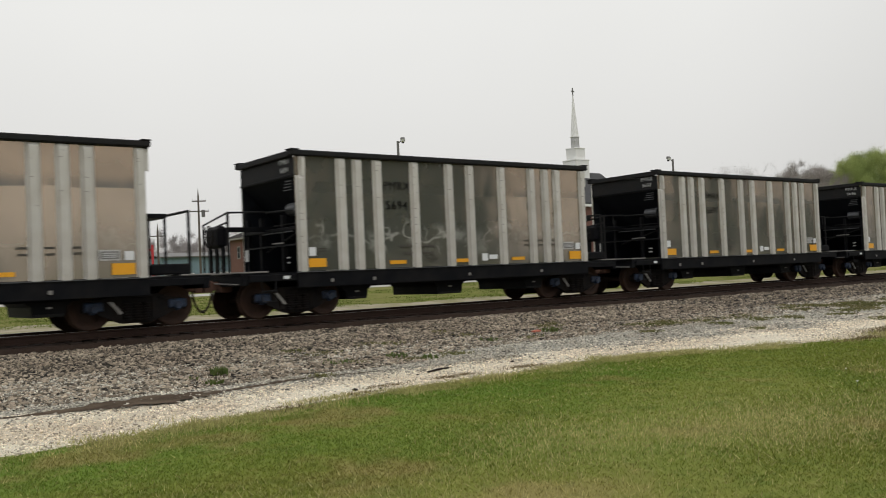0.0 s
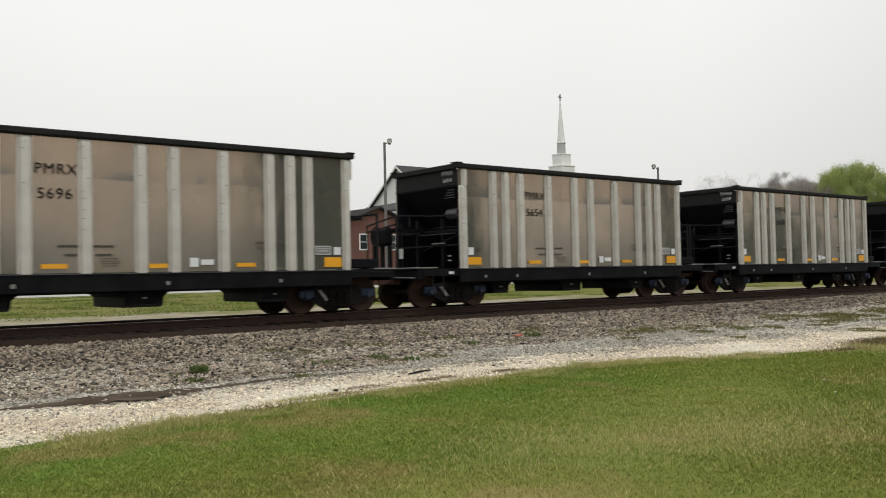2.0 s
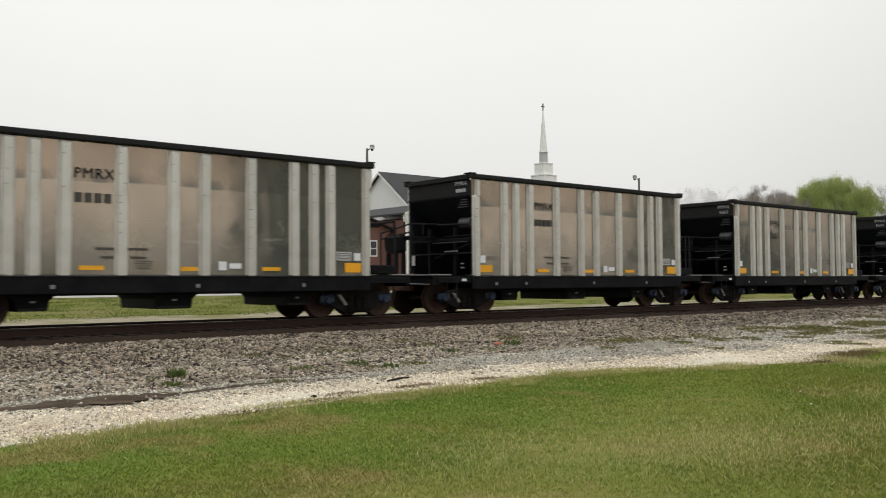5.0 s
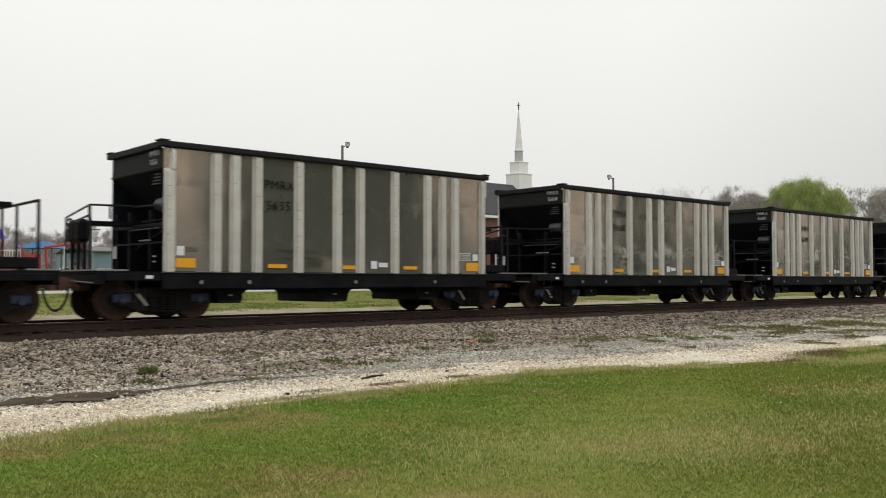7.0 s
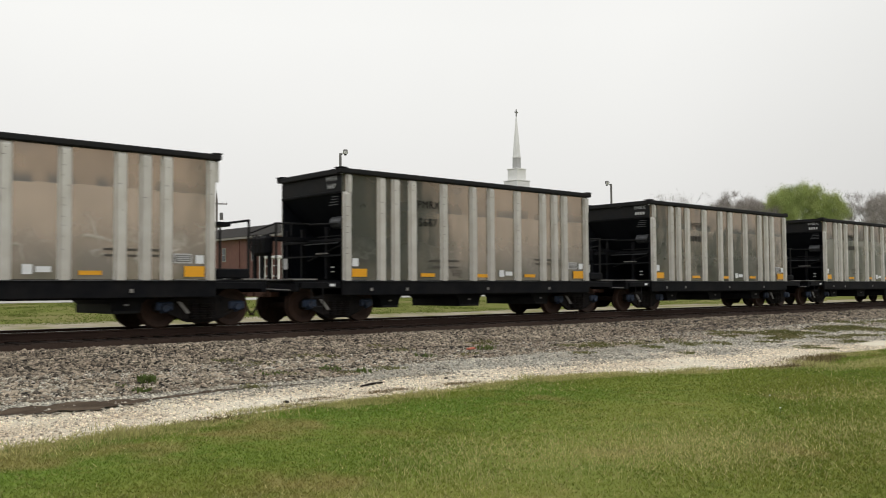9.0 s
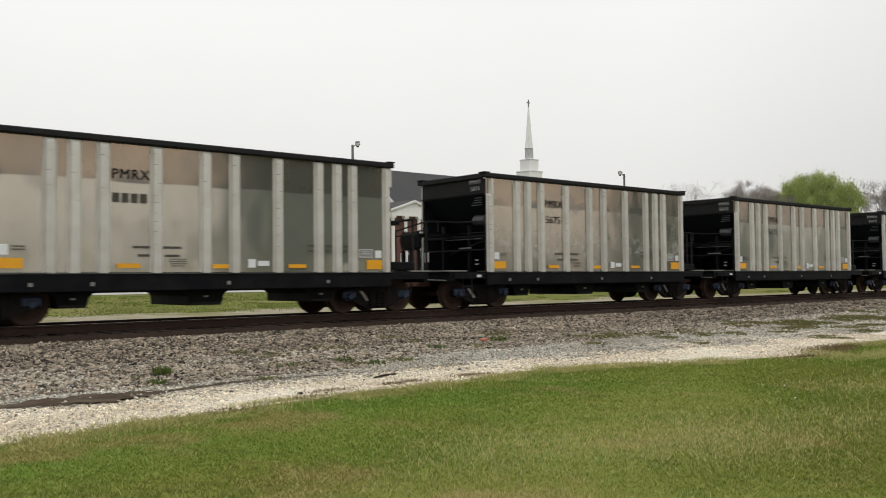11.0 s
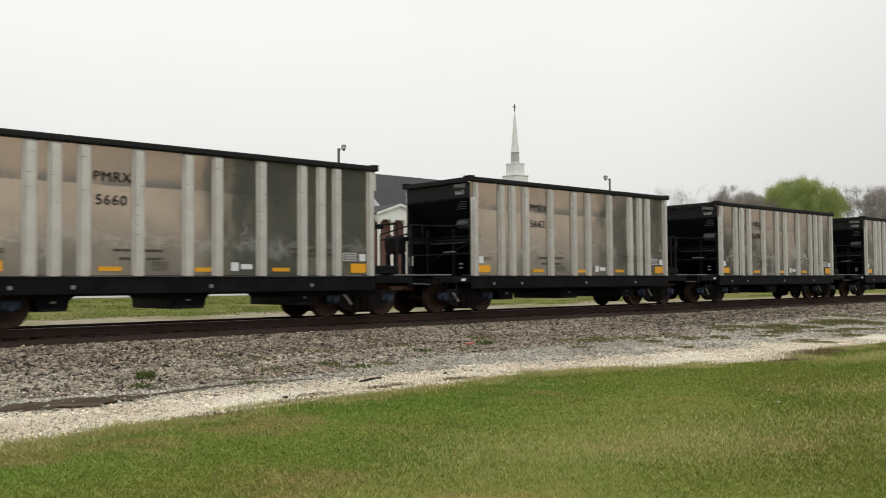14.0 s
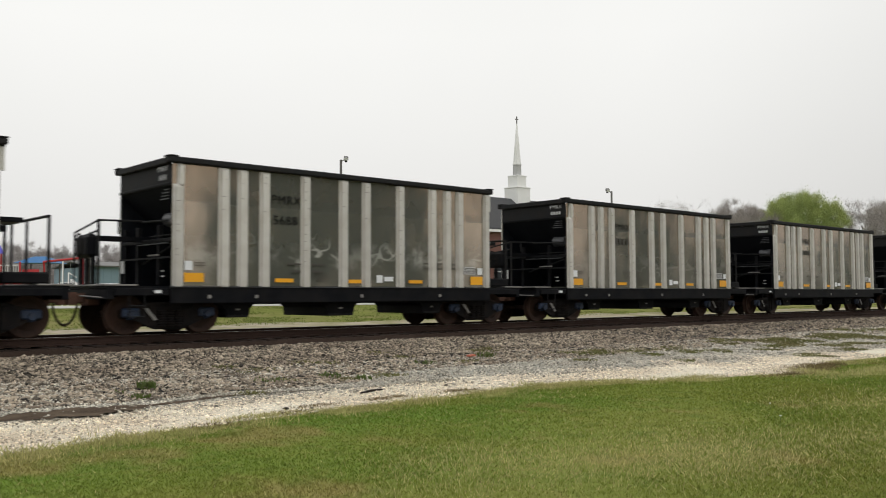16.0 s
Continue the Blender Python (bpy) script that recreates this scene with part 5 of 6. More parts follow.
def side_post_mesh(width, low, high, marks=()):
    """A pressed hat-section stiffener with sloping flanks, a cut-back head and dark weld marks at the given heights."""
    w, d = width / 2, HALF - SHEET
    s = -1
    bm = B()
    ring = [(-w, 0.0), (-w, 0.012), (-w * 0.8, 0.018), (-w * 0.62, d * 0.93), (-w * 0.5, d), (w * 0.5, d), (w * 0.62, d * 0.93), (w * 0.8, 0.018), (w, 0.012), (w, 0.0)]
    levels = [(low, 1.0), (high - 0.07, 1.0), (high, 0.45)]
    rows = [[bm.verts.new((x, s * y * k, z)) for x, y in ring] for z, k in levels]
    for p, q in zip(rows, rows[1:]):
        for i in range(len(ring) - 1):
            bm.faces.new((p[i], p[i + 1], q[i + 1], q[i]))
    bm.faces.new(list(reversed(rows[0])))
    bm.faces.new(rows[-1])
    bmesh.ops.recalc_face_normals(bm, faces=bm.faces[:])
    first = len(bm.faces)
    for z, x0, x1 in marks:
        box(bm, x0 * w, x1 * w, -d - 0.0025, -d + 0.01, z - 0.007, z + 0.007)
    bm.faces.ensure_lookup_table()
    for f in bm.faces[first:]:
        f.material_index = 1
    return finish("side_post", bm, (M_POST, M_MARK))


def weld_marks(seed, count, low, high, regular=False):
    """Heights and widths of short dark weld marks along one edge of a post."""
    rng = random.Random(seed)
    out = []
    for k in range(count):
        z = low + (high - low) * ((k + rng.uniform(0.2, 0.8)) / count if regular else rng.random() ** 0.7)
        x0 = -0.58 if rng.random() < 0.75 else rng.uniform(-0.2, 0.2)
        out.append((z, x0, x0 + rng.uniform(0.2, 0.6)))
    return out


def side_panel_mesh(x0, x1, seed):
    """A side sheet between two posts, bulged and dented by loads of coal."""
    rng = random.Random(seed)
    bm = B()
    nx, nz = 5, 9
    bulge = rng.uniform(0.002, 0.008)
    ph = rng.uniform(0, 6)
    grid = []
    for i in range(nx + 1):
        col = []
        for j in range(nz + 1):
            u, v = i / nx, j / nz
            out = bulge * math.sin(math.pi * u) * (0.6 + 0.4 * math.sin(5 * v + ph)) * math.sin(math.pi * min(1, v * 1.2))
            col.append(bm.verts.new((x0 + (x1 - x0) * u, -SHEET - out, Z_SILL - 0.02 + (Z_TOP - Z_SILL + 0.04) * v)))
        grid.append(col)
    for i in range(nx):
        for j in range(nz):
            bm.faces.new((grid[i][j], grid[i + 1][j], grid[i + 1][j + 1], grid[i][j + 1]))
    for f in bm.faces:
        f.smooth = True
    box(bm, x0, x1, -SHEET + 0.001, -SHEET + 0.009, Z_SILL - 0.02, Z_TOP + 0.02)
    return finish("side_panel", bm, M_SHEET)


def wheelset_parts(parent):
    prof = [(0.06, -0.82), (0.11, -0.82), (0.13, -0.795), (0.30, -0.775), (0.36, -0.80), (0.425, -0.815), (0.445, -0.81), (0.452, -0.80), (0.457, -0.74), (0.460, -0.70), (0.485, -0.69), (0.485, -0.675), (0.46, -0.668), (0.40, -0.668), (0.35, -0.70), (0.14, -0.70), (0.11, -0.66), (0.06, -0.66)]
    wheel = finish("wheel", lathe(B(), prof, 28), M_WHEEL, smooth=False)
    mark = B()
    for k in range(3):
        a = 2 * math.pi * k / 3
        box(mark, 0.20 * math.cos(a) - 0.035, 0.20 * math.cos(a) + 0.035, -0.797, -0.785, 0.20 * math.sin(a) - 0.035, 0.20 * math.sin(a) + 0.035)
    w1 = part("wheel", wheel, None, parent)
    part("axle", tube(B(), (0, -1.0, 0), (0, 1.0, 0), 0.08, sides=10), M_WHEEL, parent)
    w2 = part("wheel", wheel, None, parent, at=pose(0, 0, 0, 0, 0, 180))
    return w1, w2


def side_frame_mesh():
    """The cast side frame of a truck: a bowed top, a dropped middle and two open windows over the bearings."""
    bm = B()
    out = [(-1.12, 0.55), (-1.12, 0.40), (-1.05, 0.36), (-0.72, 0.36), (-0.45, 0.17), (-0.3, 0.12), (0.3, 0.12), (0.45, 0.17), (0.72, 0.36), (1.05, 0.36), (1.12, 0.40), (1.12, 0.55), (1.0, 0.62), (0.75, 0.64), (0.45, 0.74), (-0.45, 0.74), (-0.75, 0.64), (-1.0, 0.62)]
    prism(bm, [(x, -1.06, z) for x, z in out], (0, 0.13, 0))
    # raised rims and the column guides give it depth
    box(bm, -0.5, 0.5, -1.10, -1.05, 0.66, 0.73, 0.01)
    box(bm, -0.46, -0.32, -1.10, -1.05, 0.2, 0.67, 0.01)
    box(bm, 0.32, 0.46, -1.10, -1.05, 0.2, 0.67, 0.01)
    for s in (-1, 1):
        prism(bm, [(s * 0.5, -1.09, 0.70), (s * 0.5, -1.09, 0.60), (s * 1.05, -1.09, 0.54), (s * 1.05, -1.09, 0.60)], (0, 0.05, 0))
        prism(bm, [(s * 0.46, -1.09, 0.26), (s * 0.46, -1.09, 0.18), (s * 0.86, -1.09, 0.36), (s * 0.8, -1.09, 0.41)], (0, 0.05, 0))
    return finish("side_frame", bm, M_FRAME)


def spring_mesh():
    bm = B()
    for k in range(7):
        z = 0.19 + 0.055 * k
        for x in (-0.2, 0.0, 0.2):
            tube(bm, (x, -1.115, z), (x, -1.115, z + 0.03), 0.095, sides=10)
    return finish("spring", bm, M_FRAME)


def hopper_car():
    """One car; x = 0 is the end of its side sheets, z = 0 the rail top."""
    car = thing("hopper_car", "bare-metal coal hopper car with pale ribs and black underframe", "hopper car", "cars of the coal train")
    body = part("side_sill", box(B(), -0.02, LENGTH + 0.02, -1.50, -1.42, 0.70, Z_SILL - 0.005, 0.01), M_BLACK, car, "black side sill")
    # highlight along the sill's upper edge, drawn as a lighter grey strip
    part("sill_lip", box(B(), -0.05, LENGTH + 0.05, -1.53, -1.503, 1.062, 1.085), M_PIPE, body, "sill edge in pale grey as a painted highlight")
    part("side_sill", box(B(), -0.02, LENGTH + 0.02, 1.42, 1.50, 0.70, Z_SILL - 0.005, 0.01), M_BLACK, car, "black side sill")
    # side panels and posts, both sides
    edges = [0.0] + POSTS[1:-1] + [LENGTH]
    mirror = Matrix.Translation((LENGTH, 0, 0)) @ pose(0, 0, 0, 0, 0, 180)
    for i, (a, b) in enumerate(zip(edges, edges[1:])):
        me = side_panel_mesh(a, b, 40 + i)
        part("side_panel", me, None, car)
        part("side_panel", me, None, car, at=mirror)
    some = [side_post_mesh(0.285, Z_SILL - 0.02, Z_TOP - 0.03, weld_marks(k, 3, 2.2, 3.75)) for k in range(3)]
    many = side_post_mesh(0.285, Z_SILL - 0.02, Z_TOP - 0.03, weld_marks(9, 10, 1.6, 3.8, True))
    for k, x in enumerate(POSTS[1:-1]):
        plain = many if k in (3, 6) else some[k % 3]
        part("side_post", plain, None, car, at=pose(x, -SHEET - 0.004, 0))
        part("side_post", plain, None, car, at=mirror @ pose(x, -SHEET - 0.004, 0))
    end_low = side_post_mesh(0.27, Z_SILL - 0.02, Z_PANEL + 0.03, weld_marks(21, 7, 1.3, 3.0))
    end_high = side_post_mesh(0.17, Z_PANEL + 0.02, Z_TOP - 0.02)
    end_full = side_post_mesh(0.23, Z_SILL - 0.02, Z_TOP - 0.03, weld_marks(22, 3, 1.5, 3.6))
    for m in (Matrix.Identity(4), mirror):
        p = part("corner_post", end_low, None, car, at=m @ pose(0.145, -SHEET - 0.004, 0))
        part("post_head", end_high, None, p, at=pose(0.05, 0, 0))
        part("corner_post", end_full, None, car, at=m @ pose(LENGTH - 0.11, -SHEET - 0.004, 0))
    # top chords
    for s in (-1, 1):
        part("top_chord", box(B(), -0.12, LENGTH + 0.12, *sorted((s * 1.40, s * 1.57)), Z_TOP - 0.01, Z_CHORD, 0.025), M_CHORD, car, "dark top chord")
    for x in (-0.12, LENGTH - 0.02):
        end = part("end_chord", box(B(), x, x + 0.14, -1.398, 1.398, Z_TOP - 0.03, Z_CHORD - 0.006, 0.02), M_CHORD, car, "dark end chord")
    for x in (-0.14, LENGTH - 0.1):
        for s in (-1, 1):
            part("corner_cap", box(B(), x, x + 0.24, *sorted((s * 1.27, s * 1.575)), Z_CHORD + 0.001, Z_CHORD + 0.03, 0.012), M_CHORD, car)
    # ends: upright plate above, slope sheet below, posts, braces and tackle in the dark under it
    for m in (Matrix.Identity(4), mirror):
        a_end = m is mirror
        plate = part("end_plate", box(B(), -0.015, 0.015, -1.442, 1.442, Z_PANEL, Z_TOP - 0.032), M_CHORD, car, "black upright end plate", at=m)
        part("end_stiffener", box(B(), -0.05, -0.016, -1.43, 1.43, Z_PANEL + 0.01, Z_PANEL + 0.07, 0.01), M_BLACK, plate)
        part("slope_sheet", prism(B(), [(0.0, -1.44, Z_PANEL), (2.35, -1.44, 1.15), (2.40, -1.44, 1.2), (0.03, -1.44, Z_PANEL + 0.03)], (0, 2.88, 0)), M_END_BLACK, car, "black sloping end sheet", at=m)
        # added dark liners that stand in for shade over the bright inner side sheets
        for y in (-1.43, 1.41):
            part("dark_liner", prism(B(), [(0.02, y, 1.09), (2.3, y, 1.09), (2.3, y, 1.16), (0.02, y, Z_PANEL - 0.02)], (0, 0.02, 0)), M_END_BLACK, car, at=m)
        for y in (-1.36, -0.62, 0.55, 1.3):
            part("end_post", box(B(), 0.05, 0.16, y - 0.05, y + 0.05, 1.12, 2.5, 0.01), M_BLACK, car, at=m)
        part("end_brace", box(B(), 0.02, 0.10, -1.40, 1.40, 2.10, 2.18, 0.01), M_BLACK, car, at=m)
        part("end_brace", box(B(), -0.02, 0.04, -1.40, 1.40, 1.72, 1.76), M_CHORD, car, at=m)
        part("end_pipe", tube(B(), (-0.03, -1.3, 2.06), (-0.03, 0.3, 2.06), 0.014, sides=6), M_PIPE, car, "worn grey brake pipe", at=m)
        part("end_pipe", tube(B(), (-0.04, -0.85, 1.80), (-0.04, -0.3, 1.80), 0.018, sides=6), M_DECK, car, "bright worn pipe", at=m)
        part("end_label", box(B(), -0.012, -0.004, 1.16, 1.36, 1.42, 1.72), M_LETTER, car, "pale label", at=m)
        for z in (1.30, 1.42):
            part("text_bar", box(B(), -0.024, -0.018, -1.12, -0.98, z, z + 0.03), M_LETTER, car, at=m)
        bm = tube(B(), (0.25, -1.25, 2.62), (0.25, -0.75, 2.62), 0.16, sides=14)
        part("air_reservoir", bm, M_PIPE, car, "dull grey air reservoir tank", at=m)
        bm = tube(B(), (0.1, -1.3, 2.02), (0.1, 0.3, 1.62), 0.022, sides=6)
        part("brake_rod", bm, M_CHORD, car, at=m)
        bm = tube(B(), (0.06, -1.35, 2.25), (0.06, -0.2, 2.25), 0.015, sides=6)
        part("brake_pipe", bm, M_CHORD, car, at=m)
        # deck and end sill
        deck = part("end_deck", box(B(), -1.42, 2.2, -1.40, 1.40, 1.04, 1.085), M_BLACK, car, at=m)
        part("walkway", box(B(), -1.47, -0.75, -1.42, 1.42, 1.09, 1.125, 0.006), M_DECK, deck, "worn pale steel walkway")
        part("end_sill", box(B(), -1.40, -1.25, -1.40, 1.40, 0.80, 1.035, 0.015), M_BLACK, car, at=m)
        part("deck_edge", box(B(), -1.25, -0.02, -1.44, -1.38, 0.88, 1.035, 0.01), M_BLACK, car, at=m)
        part("deck_edge", box(B(), -1.25, -0.02, 1.38, 1.44, 0.88, 1.035, 0.01), M_BLACK, car, at=m)
        # coupler
        c = B()
        box(c, -1.40, -1.1, -0.22, 0.22, 0.66, 0.98, 0.03)
        box(c, -1.62, -1.38, -0.08, 0.08, 0.72, 0.93, 0.02)
        prism(c, [(-1.60, -0.16, 0.68), (-1.78, -0.14, 0.68), (-1.79, 0.02, 0.68), (-1.72, 0.17, 0.68), (-1.58, 0.13, 0.68)], (0, 0, 0.28))
        coupler = part("coupler", c, M_RUST, car, "rusty knuckle coupler", at=m)
        h = B()
        pts = [(-1.42, 0.28, 0.72), (-1.46, 0.28, 0.52), (-1.53, 0.26, 0.36), (-1.63, 0.2, 0.26), (-1.78, 0.12, 0.22)]
        for p, q in zip(pts, pts[1:]):
            tube(h, p, q, 0.028, sides=7)
        part("air_hose", h, M_HOSE, coupler, "sagging dusty air hose")
        part("uncoupling_lever", tube(B(), (-1.5, -1.35, 0.84), (-1.5, 0.0, 0.88), 0.016, sides=6), M_DECK, coupler)
        # corner steps and ladder
        lad = B()
        tube(lad, (-0.95, -1.46, 0.42), (-0.95, -1.46, 0.9), 0.012, sides=5)
        tube(lad, (-0.6, -1.46, 0.42), (-0.6, -1.46, 0.9), 0.012, sides=5)
        tube(lad, (-0.95, -1.46, 0.42), (-0.6, -1.46, 0.42), 0.014, sides=5)
        tube(lad, (-0.95, -1.46, 0.66), (-0.6, -1.46, 0.66), 0.014, sides=5)
        part("step", lad, M_CHORD, car, at=m)
        # defect card, marker and plates on the deck edge
        part("marker_plate", box(B(), -0.38, -0.22, -1.452, -1.442, 0.93, 1.0), M_WHITE, car, "small white marker plate", at=m)
    # hand-brake end
    rb = part("end_railing", tube(B(), (-1.08, 0.0, 1.09), (-1.08, 0.0, 2.62), 0.035, sides=7), M_CHORD, car, "black tubular end railing")
    for a, b in (((-1.08, 0.0, 2.60), (-0.05, 0.0, 2.62)), ((-1.08, 0.0, 2.60), (-1.12, 1.4, 2.38)), ((-1.12, 1.4, 1.09), (-1.12, 1.4, 2.38)), ((-1.1, 0.0, 2.36), (-1.12, 1.4, 2.2)), ((-0.05, -1.35, 2.56), (-0.05, 0.0, 2.6)), ((-0.62, -0.0, 2.3), (-0.62, -0.0, 2.62))):
        part("rail_bar", tube(B(), a, b, 0.024, sides=6), M_CHORD, rb)
    hb = part("hand_brake", box(B(), -1.2, -0.94, 0.3, 1.15, 1.76, 2.3, 0.08), M_BLACK, car, "black hand brake housing")
    bm = B()
    rings = []
    for k in range(18):
        a0 = 2 * math.pi * k / 18
        rings.append([bm.verts.new(((0.27 + 0.018 * math.cos(b0)) * math.cos(a0), 0.018 * math.sin(b0), (0.27 + 0.018 * math.cos(b0)) * math.sin(a0))) for b0 in (0, 1.57, 3.14, 4.71)])
    for k in range(18):
        p, q = rings[k], rings[(k + 1) % 18]
        for c in range(4):
            bm.faces.new((p[c], p[(c + 1) % 4], q[(c + 1) % 4], q[c]))
    tube(bm, (-0.265, 0, 0), (0.265, 0, 0), 0.014, sides=5)
    tube(bm, (0, 0, -0.265), (0, 0, 0.265), 0.014, sides=5)
    part("brake_wheel", bm, M_FRAME, hb, at=pose(-1.26, 0.75, 2.05, 0, 0, 90))
    for y in (0.35, 0.72, 1.1):
        part("brake_stand", box(B(), -1.11, -1.03, y - 0.06, y + 0.06, 1.09, 1.77), M_BLACK, hb)
    part("centre_beam", box(B(), -1.0, 0.9, 0.22, 0.38, 2.14, 2.26, 0.01), M_BLACK, car)
    # plain end
    ra = part("end_railing", tube(B(), (LENGTH + 1.05, -1.15, 1.09), (LENGTH + 1.05, -1.15, 2.55), 0.035, sides=7), M_CHORD, car, "black tubular end railing")
    for a, b in (((1.05, -1.15, 2.53), (1.05, 1.38, 2.53)), ((1.05, 0.3, 1.09), (1.05, 0.3, 2.53)), ((1.05, 1.38, 1.09), (1.05, 1.38, 2.53)), ((0.6, 0.3, 1.09), (0.6, 0.3, 2.45)), ((0.05, 1.38, 2.5), (1.05, 1.38, 2.53))):
        part("rail_bar", tube(B(), (LENGTH + a[0], a[1], a[2]), (LENGTH + b[0], b[1], b[2]), 0.03, sides=6), M_CHORD, ra)
    part("centre_beam", box(B(), LENGTH - 0.9, LENGTH + 0.62, 0.22, 0.38, 2.26, 2.40, 0.01), M_BLACK, car)
    part("top_step", box(B(), LENGTH + 0.03, LENGTH + 0.52, -1.25, -0.35, 2.36, 2.46, 0.01), M_BLACK, ra, "black step plate at the railing")
    part("plate_edge", box(B(), LENGTH + 0.004, LENGTH + 0.085, -SHEET - 0.02, -SHEET + 0.03, Z_PANEL, Z_TOP - 0.04, 0.006), M_POST, car, "pale edge of the upper end plate")
    part("equipment_box", box(B(), LENGTH + 0.1, LENGTH + 1.0, -1.32, -0.75, 1.127, 1.36, 0.03), M_BLACK, car, "black equipment box on the end deck")
    # underframe and hopper pockets
    part("centre_sill", box(B(), -1.25, LENGTH + 1.25, -0.2, 0.2, 0.68, 1.03), M_BLACK, car)
    for x0, x1, low in ((1.56, 2.16, 0.35), (4.45, 5.27, 0.34), (7.7, 8.34, 0.35)):
        pk = part("hopper_pocket", prism(B(), [(x0 - 0.16, -1.06, 0.78), (x0 - 0.14, -1.06, 0.66), (x0 - 0.02, -1.06, 0.56), (x0, -1.06, low), (x1 - 0.02, -1.06, low), (x1 + 0.02, -1.06, 0.44), (x1 + 0.03, -1.06, 0.56), (x1 + 0.14, -1.06, 0.66), (x1 + 0.16, -1.06, 0.78)], (0, 2.12, 0)), M_BLACK, car, "black discharge pocket")
        part("gate_flange", box(B(), x0 + 0.02, x1 - 0.04, -1.10, -1.065, low + 0.005, low + 0.06), M_CHORD, pk)
        part("latch", box(B(), (x0 + x1) / 2 - 0.05, (x0 + x1) / 2 + 0.05, -1.09, -1.065, 0.52, 0.56), M_DECK, pk, "worn bright latch")
    for x in (0.9, 2.12, 5.22, 7.95):
        part("sill_bracket", box(B(), x - 0.04, x + 0.04, -1.52, -1.505, 0.81, 0.89), M_DECK, body, "worn grey jacking bracket")
    part("door_shaft", tube(B(), (1.2, -1.15, 0.69), (8.6, -1.15, 0.69), 0.03, sides=7), M_BLACK, car)
    # trucks
    frame_me, spring_me = side_frame_mesh(), spring_mesh()
    cap = finish("bearing_cap", lathe(B(), [(0.02, -1.19), (0.075, -1.19), (0.09, -1.17), (0.09, -1.07), (0.12, -1.06), (0.12, -0.95)], 14), M_BLUE)
    for xm in ((AXLES[0] + AXLES[1]) / 2, (AXLES[2] + AXLES[3]) / 2):
        for turn in (0, 180):
            fr = part("truck_frame", frame_me, None, car, at=pose(xm, 0, 0, 0, 0, turn))
            part("spring_nest", spring_me, None, fr)
            for s in (-0.9, 0.9):
                part("bearing_cap", cap, None, fr, "blue roller bearing cap", at=pose(s, 0, 0.457))
                part("bearing_adapter", box(B(), s - 0.2, s + 0.2, -1.13, -1.02, 0.40, 0.60, 0.03), M_BLUE, fr, "blue bearing adapter")
            part("brake_lever", prism(B(), [(-0.62, -1.13, 0.60), (-0.52, -1.13, 0.60), (-0.30, -1.13, 0.34), (-0.38, -1.13, 0.32)], (0, 0.03, 0)), M_DECK, fr, "worn bright brake lever")
        part("bolster", box(B(), xm - 0.2, xm + 0.2, -0.95, 0.95, 0.42, 0.7, 0.03), M_FRAME, car)
    for x in AXLES:
        ws = new("wheelset")
        ws.parent = car
        ws.matrix_basis = pose(x, 0, R_WHEEL)
        wheelset_parts(ws)
    # reflectors and decals; the same on both sides
    for x0, x1, z0, z1, name, me_mat, lab in (
            (0.29, 0.77, 1.18, 1.39, "reflector", M_ORANGE, "yellow reflective panel"), (2.64, 3.15, 1.19, 1.285, "reflector", M_ORANGE, "yellow reflective strip"),
            (4.82, 5.23, 1.18, 1.275, "reflector", M_ORANGE, "yellow reflective strip"), (6.84, 7.32, 1.19, 1.28, "reflector", M_ORANGE, "yellow reflective strip"),
            (9.17, 9.66, 1.16, 1.40, "reflector", M_ORANGE, "yellow reflective panel"), (0.30, 0.49, 1.45, 1.66, "decal", M_WHITE, "white data decal"),
            (5.73, 5.93, 1.20, 1.40, "decal", M_WHITE, "white data decal"), (5.99, 6.29, 1.24, 1.36, "decal", M_WHITE, "white data decal"),
            (9.44, 9.64, 1.46, 1.65, "decal", M_WHITE, "white data decal")):
        me = finish(name, box(B(), x0, x1, -SHEET - 0.034, -SHEET - 0.026, z0, z1), me_mat)
        for m in (Matrix.Identity(4), mirror):
            part(name, me, None, car, lab, at=m)
    for x0 in (0.72, 8.92):
        part("sill_bar", box(B(), x0, x0 + 0.55, -1.555, -1.53, 1.085, 1.1), M_DECK, body, "short pale bar on the sill")
    # a framed data panel, and rows of small stencilling as plain bars
    pl = part("data_panel", box(B(), 8.92, 9.36, -SHEET - 0.032, -SHEET - 0.026, 1.46, 1.68), M_LETTER, car, "pale framed data panel")
    part("panel_field", box(B(), 8.95, 9.33, -SHEET - 0.037, -SHEET - 0.0325, 1.49, 1.65), M_GALV, pl, "grey field of the data panel")
    for z in (1.53, 1.57, 1.61):
        part("text_bar", box(B(), 8.99, 9.29, -SHEET - 0.041, -SHEET - 0.0375, z - 0.01, z + 0.01), M_LETTER, pl)
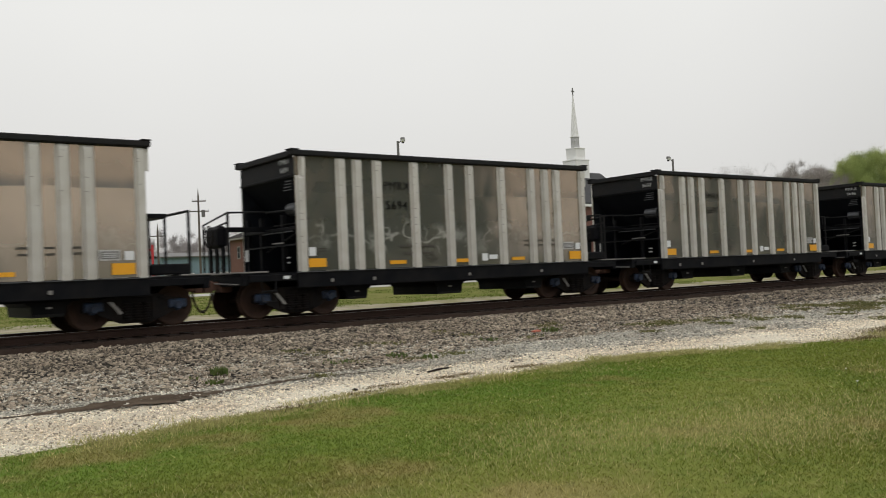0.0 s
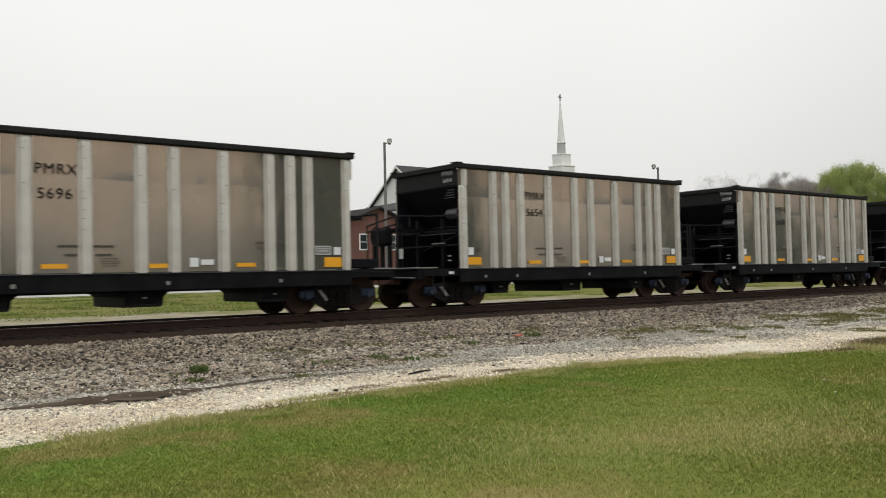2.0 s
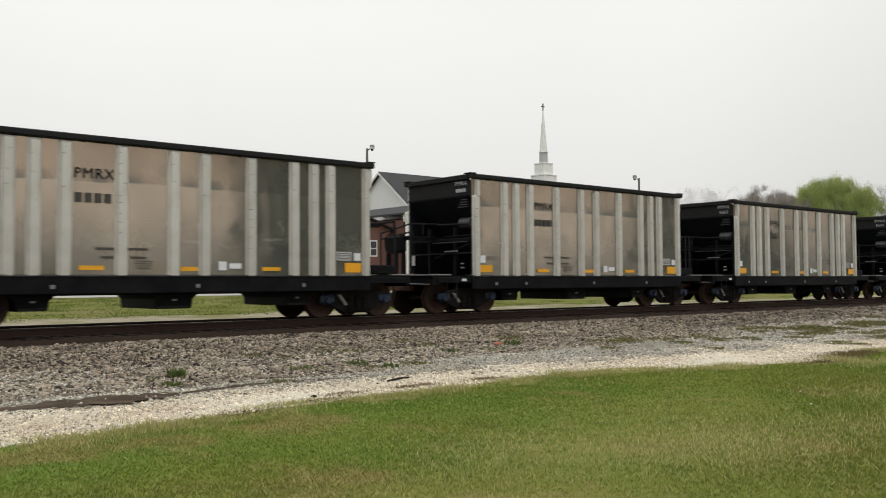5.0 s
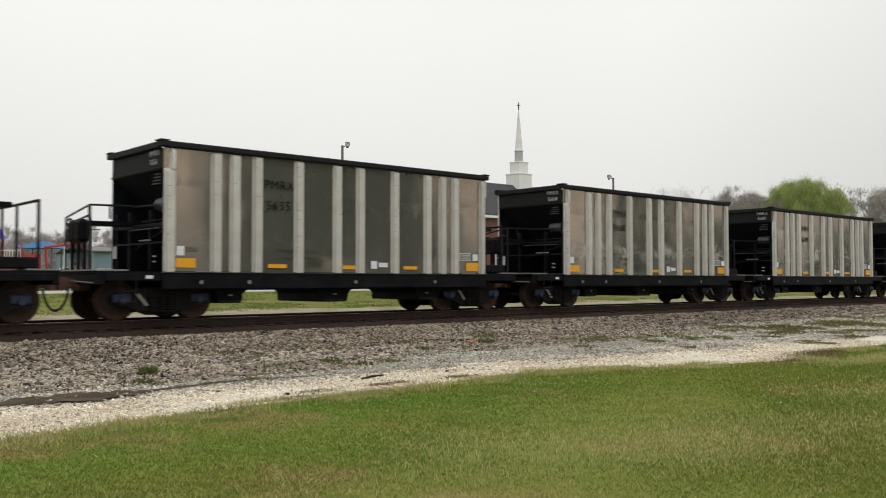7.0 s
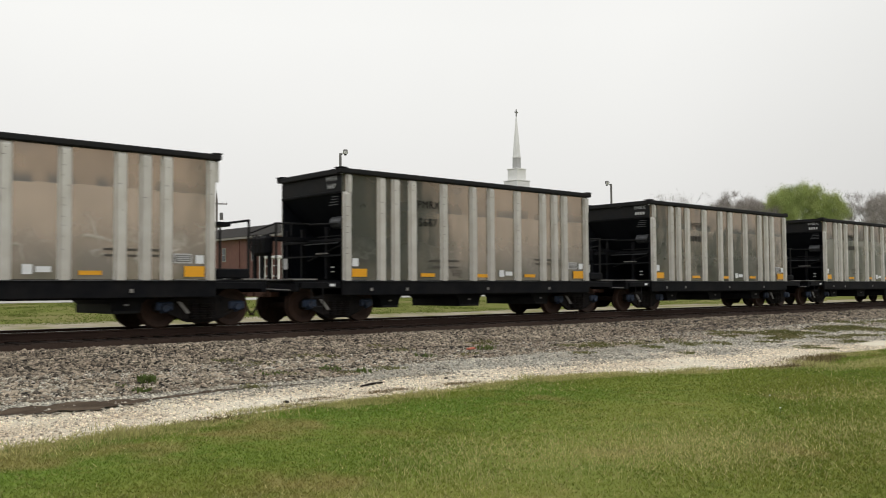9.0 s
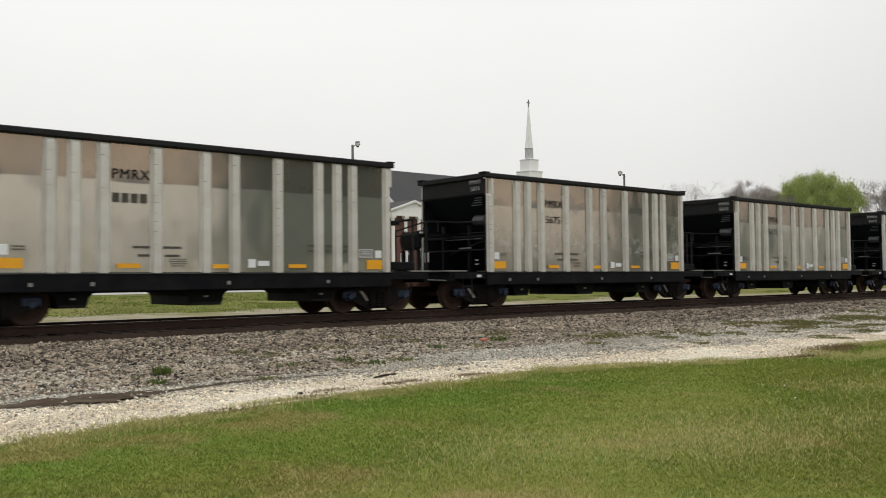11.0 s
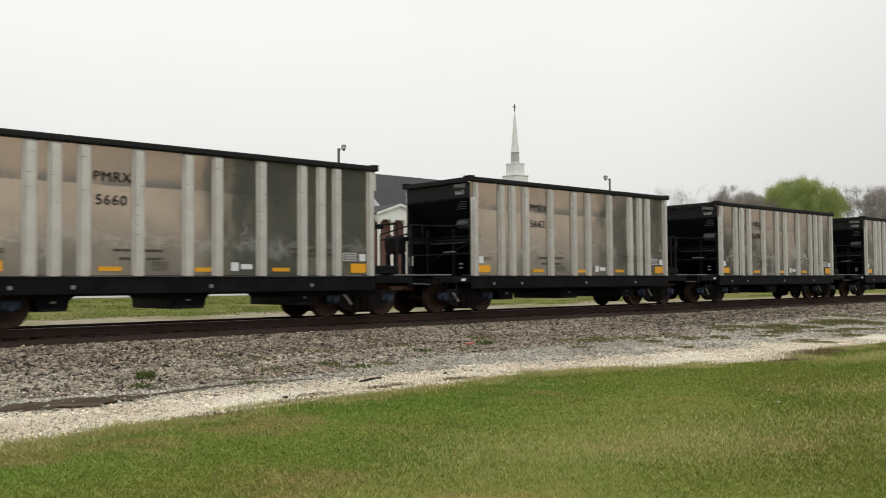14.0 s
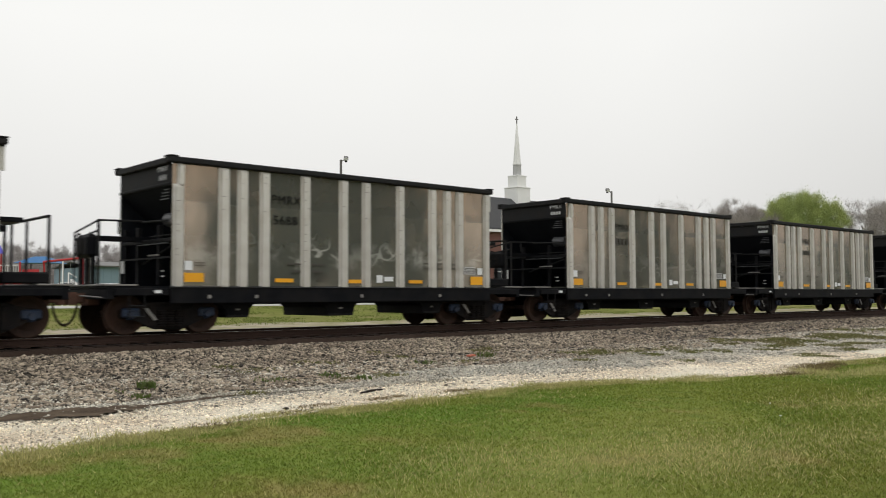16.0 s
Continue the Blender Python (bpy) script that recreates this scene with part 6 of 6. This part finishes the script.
    for x0, x1, z, h in ((0.55, 0.8, 1.56, 0.012), (0.55, 0.8, 1.62, 0.012), (2.98, 3.13, 1.64, 0.025), (3.16, 3.36, 1.64, 0.025), (3.1, 3.36, 1.46, 0.025), (3.66, 3.82, 1.64, 0.025),
                         (3.85, 4.08, 1.64, 0.025), (3.72, 4.05, 1.46, 0.025), (3.8, 4.2, 1.385, 0.009), (3.8, 4.2, 1.335, 0.009), (3.85, 4.2, 1.285, 0.009), (3.85, 4.15, 1.235, 0.009),
                         (7.36, 7.56, 1.74, 0.022), (7.38, 7.56, 1.61, 0.022), (7.87, 8.07, 1.74, 0.022), (7.89, 8.07, 1.61, 0.022), (8.42, 8.58, 1.74, 0.022), (8.42, 8.58, 1.62, 0.022)):
        part("text_bar", box(B(), x0, x1, -SHEET - 0.032, -SHEET - 0.026, z - h, z + h), M_SMALLTEXT, car)
    for k, (y0, y1) in enumerate(((-1.28, -1.0), (-1.28, -0.95), (-1.28, -0.9), (-1.28, -0.86))):
        part("text_bar", box(B(), -0.006, 0.002, y0, y1, 3.265 - 0.07 * k, 3.285 - 0.07 * k), M_PIPE, car)
    return car


# load line, pale tone below it, painted sky glints, for each car
WEAR_GLINTS = [(0.6, 0.1, 0.5), (0.45, 0.05, 0.75), (0.7, 0.0, 0.0), (0.7, 0.0, 0.05), (1.0, 0.04, 0.0), (0.95, 0.04, 0.0), (0.7, 0.05, 0.9), (0.7, 0.1, 0.4), (0.8, 0.1, 0.1),
        (0.75, 0.03, 0.05), (0.5, 0.0, 0.1), (0.75, 0.08, 1.0), (0.8, 0.08, 1.0), (0.5, 0.06, 0.2), (0.7, 0.2, 0.2), (0.9, 0.9, 0.0), (0.7, 0.35, 0.7), (0.9, 0.9, 0.0),
        (0.8, 0.1, 0.6), (0.75, 0.1, 0.7), (0.75, 0.15, 0.55), (0.8, 0.08, 0.95), (0.8, 0.1, 0.8), (0.7, 0.05, 0.3), (0.8, 0.2, 0.2), (0.7, 0.1, 0.4), (0.8, 0.1, 0.1), (0.7, 0.1, 0.3)]
NUMBERS = ["", "5694", "5697", "5696", "5654", "5658", "5684", "", "", "5663", "5655", "5668", "5685", "5687", "", "", "5675", "5672", "5664", "5660", "5662", "5689", "5688", "", "", "", "", ""]  # empty where nobody can read it
FIRST = -1                         # number of the car that is passing first; car n starts at x = 10.2 + n * PITCH


def train():
    cars = [hopper_car()]
    for i in range(1, len(NUMBERS)):
        cars.append(copy_thing(cars[0], Matrix.Translation((i * PITCH, 0, 0))))
    mark_side = lettering("PMRX", 0.30, M_STENCIL, 1.0)
    mark_end = lettering("PMRX", 0.165, M_LETTER, 1.1)
    bm, bm_end = B(), B()
    for k in range(4):
        box(bm, -0.37 + 0.2 * k, -0.23 + 0.2 * k, -0.002, 0.002, -0.1, 0.1)
        box(bm_end, -0.21 + 0.11 * k, -0.13 + 0.11 * k, -0.002, 0.002, -0.05, 0.05)
    bar_side = finish("lettering", bm, M_SMALLTEXT)
    bar_end = finish("lettering", bm_end, M_LETTER)
    for i, (car, number) in enumerate(zip(cars, NUMBERS)):
        for ob in car.children:
            if ob.name.startswith("side_panel"):
                ob.color = (*WEAR_GLINTS[i], (i * 7 % 29) / 29)
        if number:
            n_side = lettering(number, 0.31, M_STENCIL, 1.02)
            n_end = lettering(number, 0.165, M_LETTER, 1.1)
        else:
            n_side, n_end = bar_side, bar_end
        for me, x, z in ((mark_side, 2.94, 3.19), (n_side, 2.92, 2.69)):
            part("lettering", me, None, car, "black stencilled letters", at=pose(x, -SHEET - 0.03, z))
        for me, z in ((mark_end, 3.74), (n_end, 3.54)):
            part("lettering", me, None, car, "white stencilled letters", at=pose(-0.055, -1.05, z, 0, 0, -90))
    return cars


cars = train()


# ---- movement ----
def gone(t):
    """Metres that the train has rolled since the start; it is gaining speed very slightly."""
    return 17.465 * t + 0.02283 * t * t


def motions():
    for i, car in enumerate(cars):
        start = 10.196 + (FIRST + i) * PITCH
        walk(car, [(0.5 * k, pose(start - gone(0.5 * k), 0, 0)) for k in range(33)])
        for ob in car.children:
            if ob.name.startswith("wheelset"):
                x = ob.location.x
                walk(ob, [(k / FPS, pose(x, 0, R_WHEEL, 0, -math.degrees(gone(k / FPS) / R_WHEEL))) for k in range(481)])


motions()
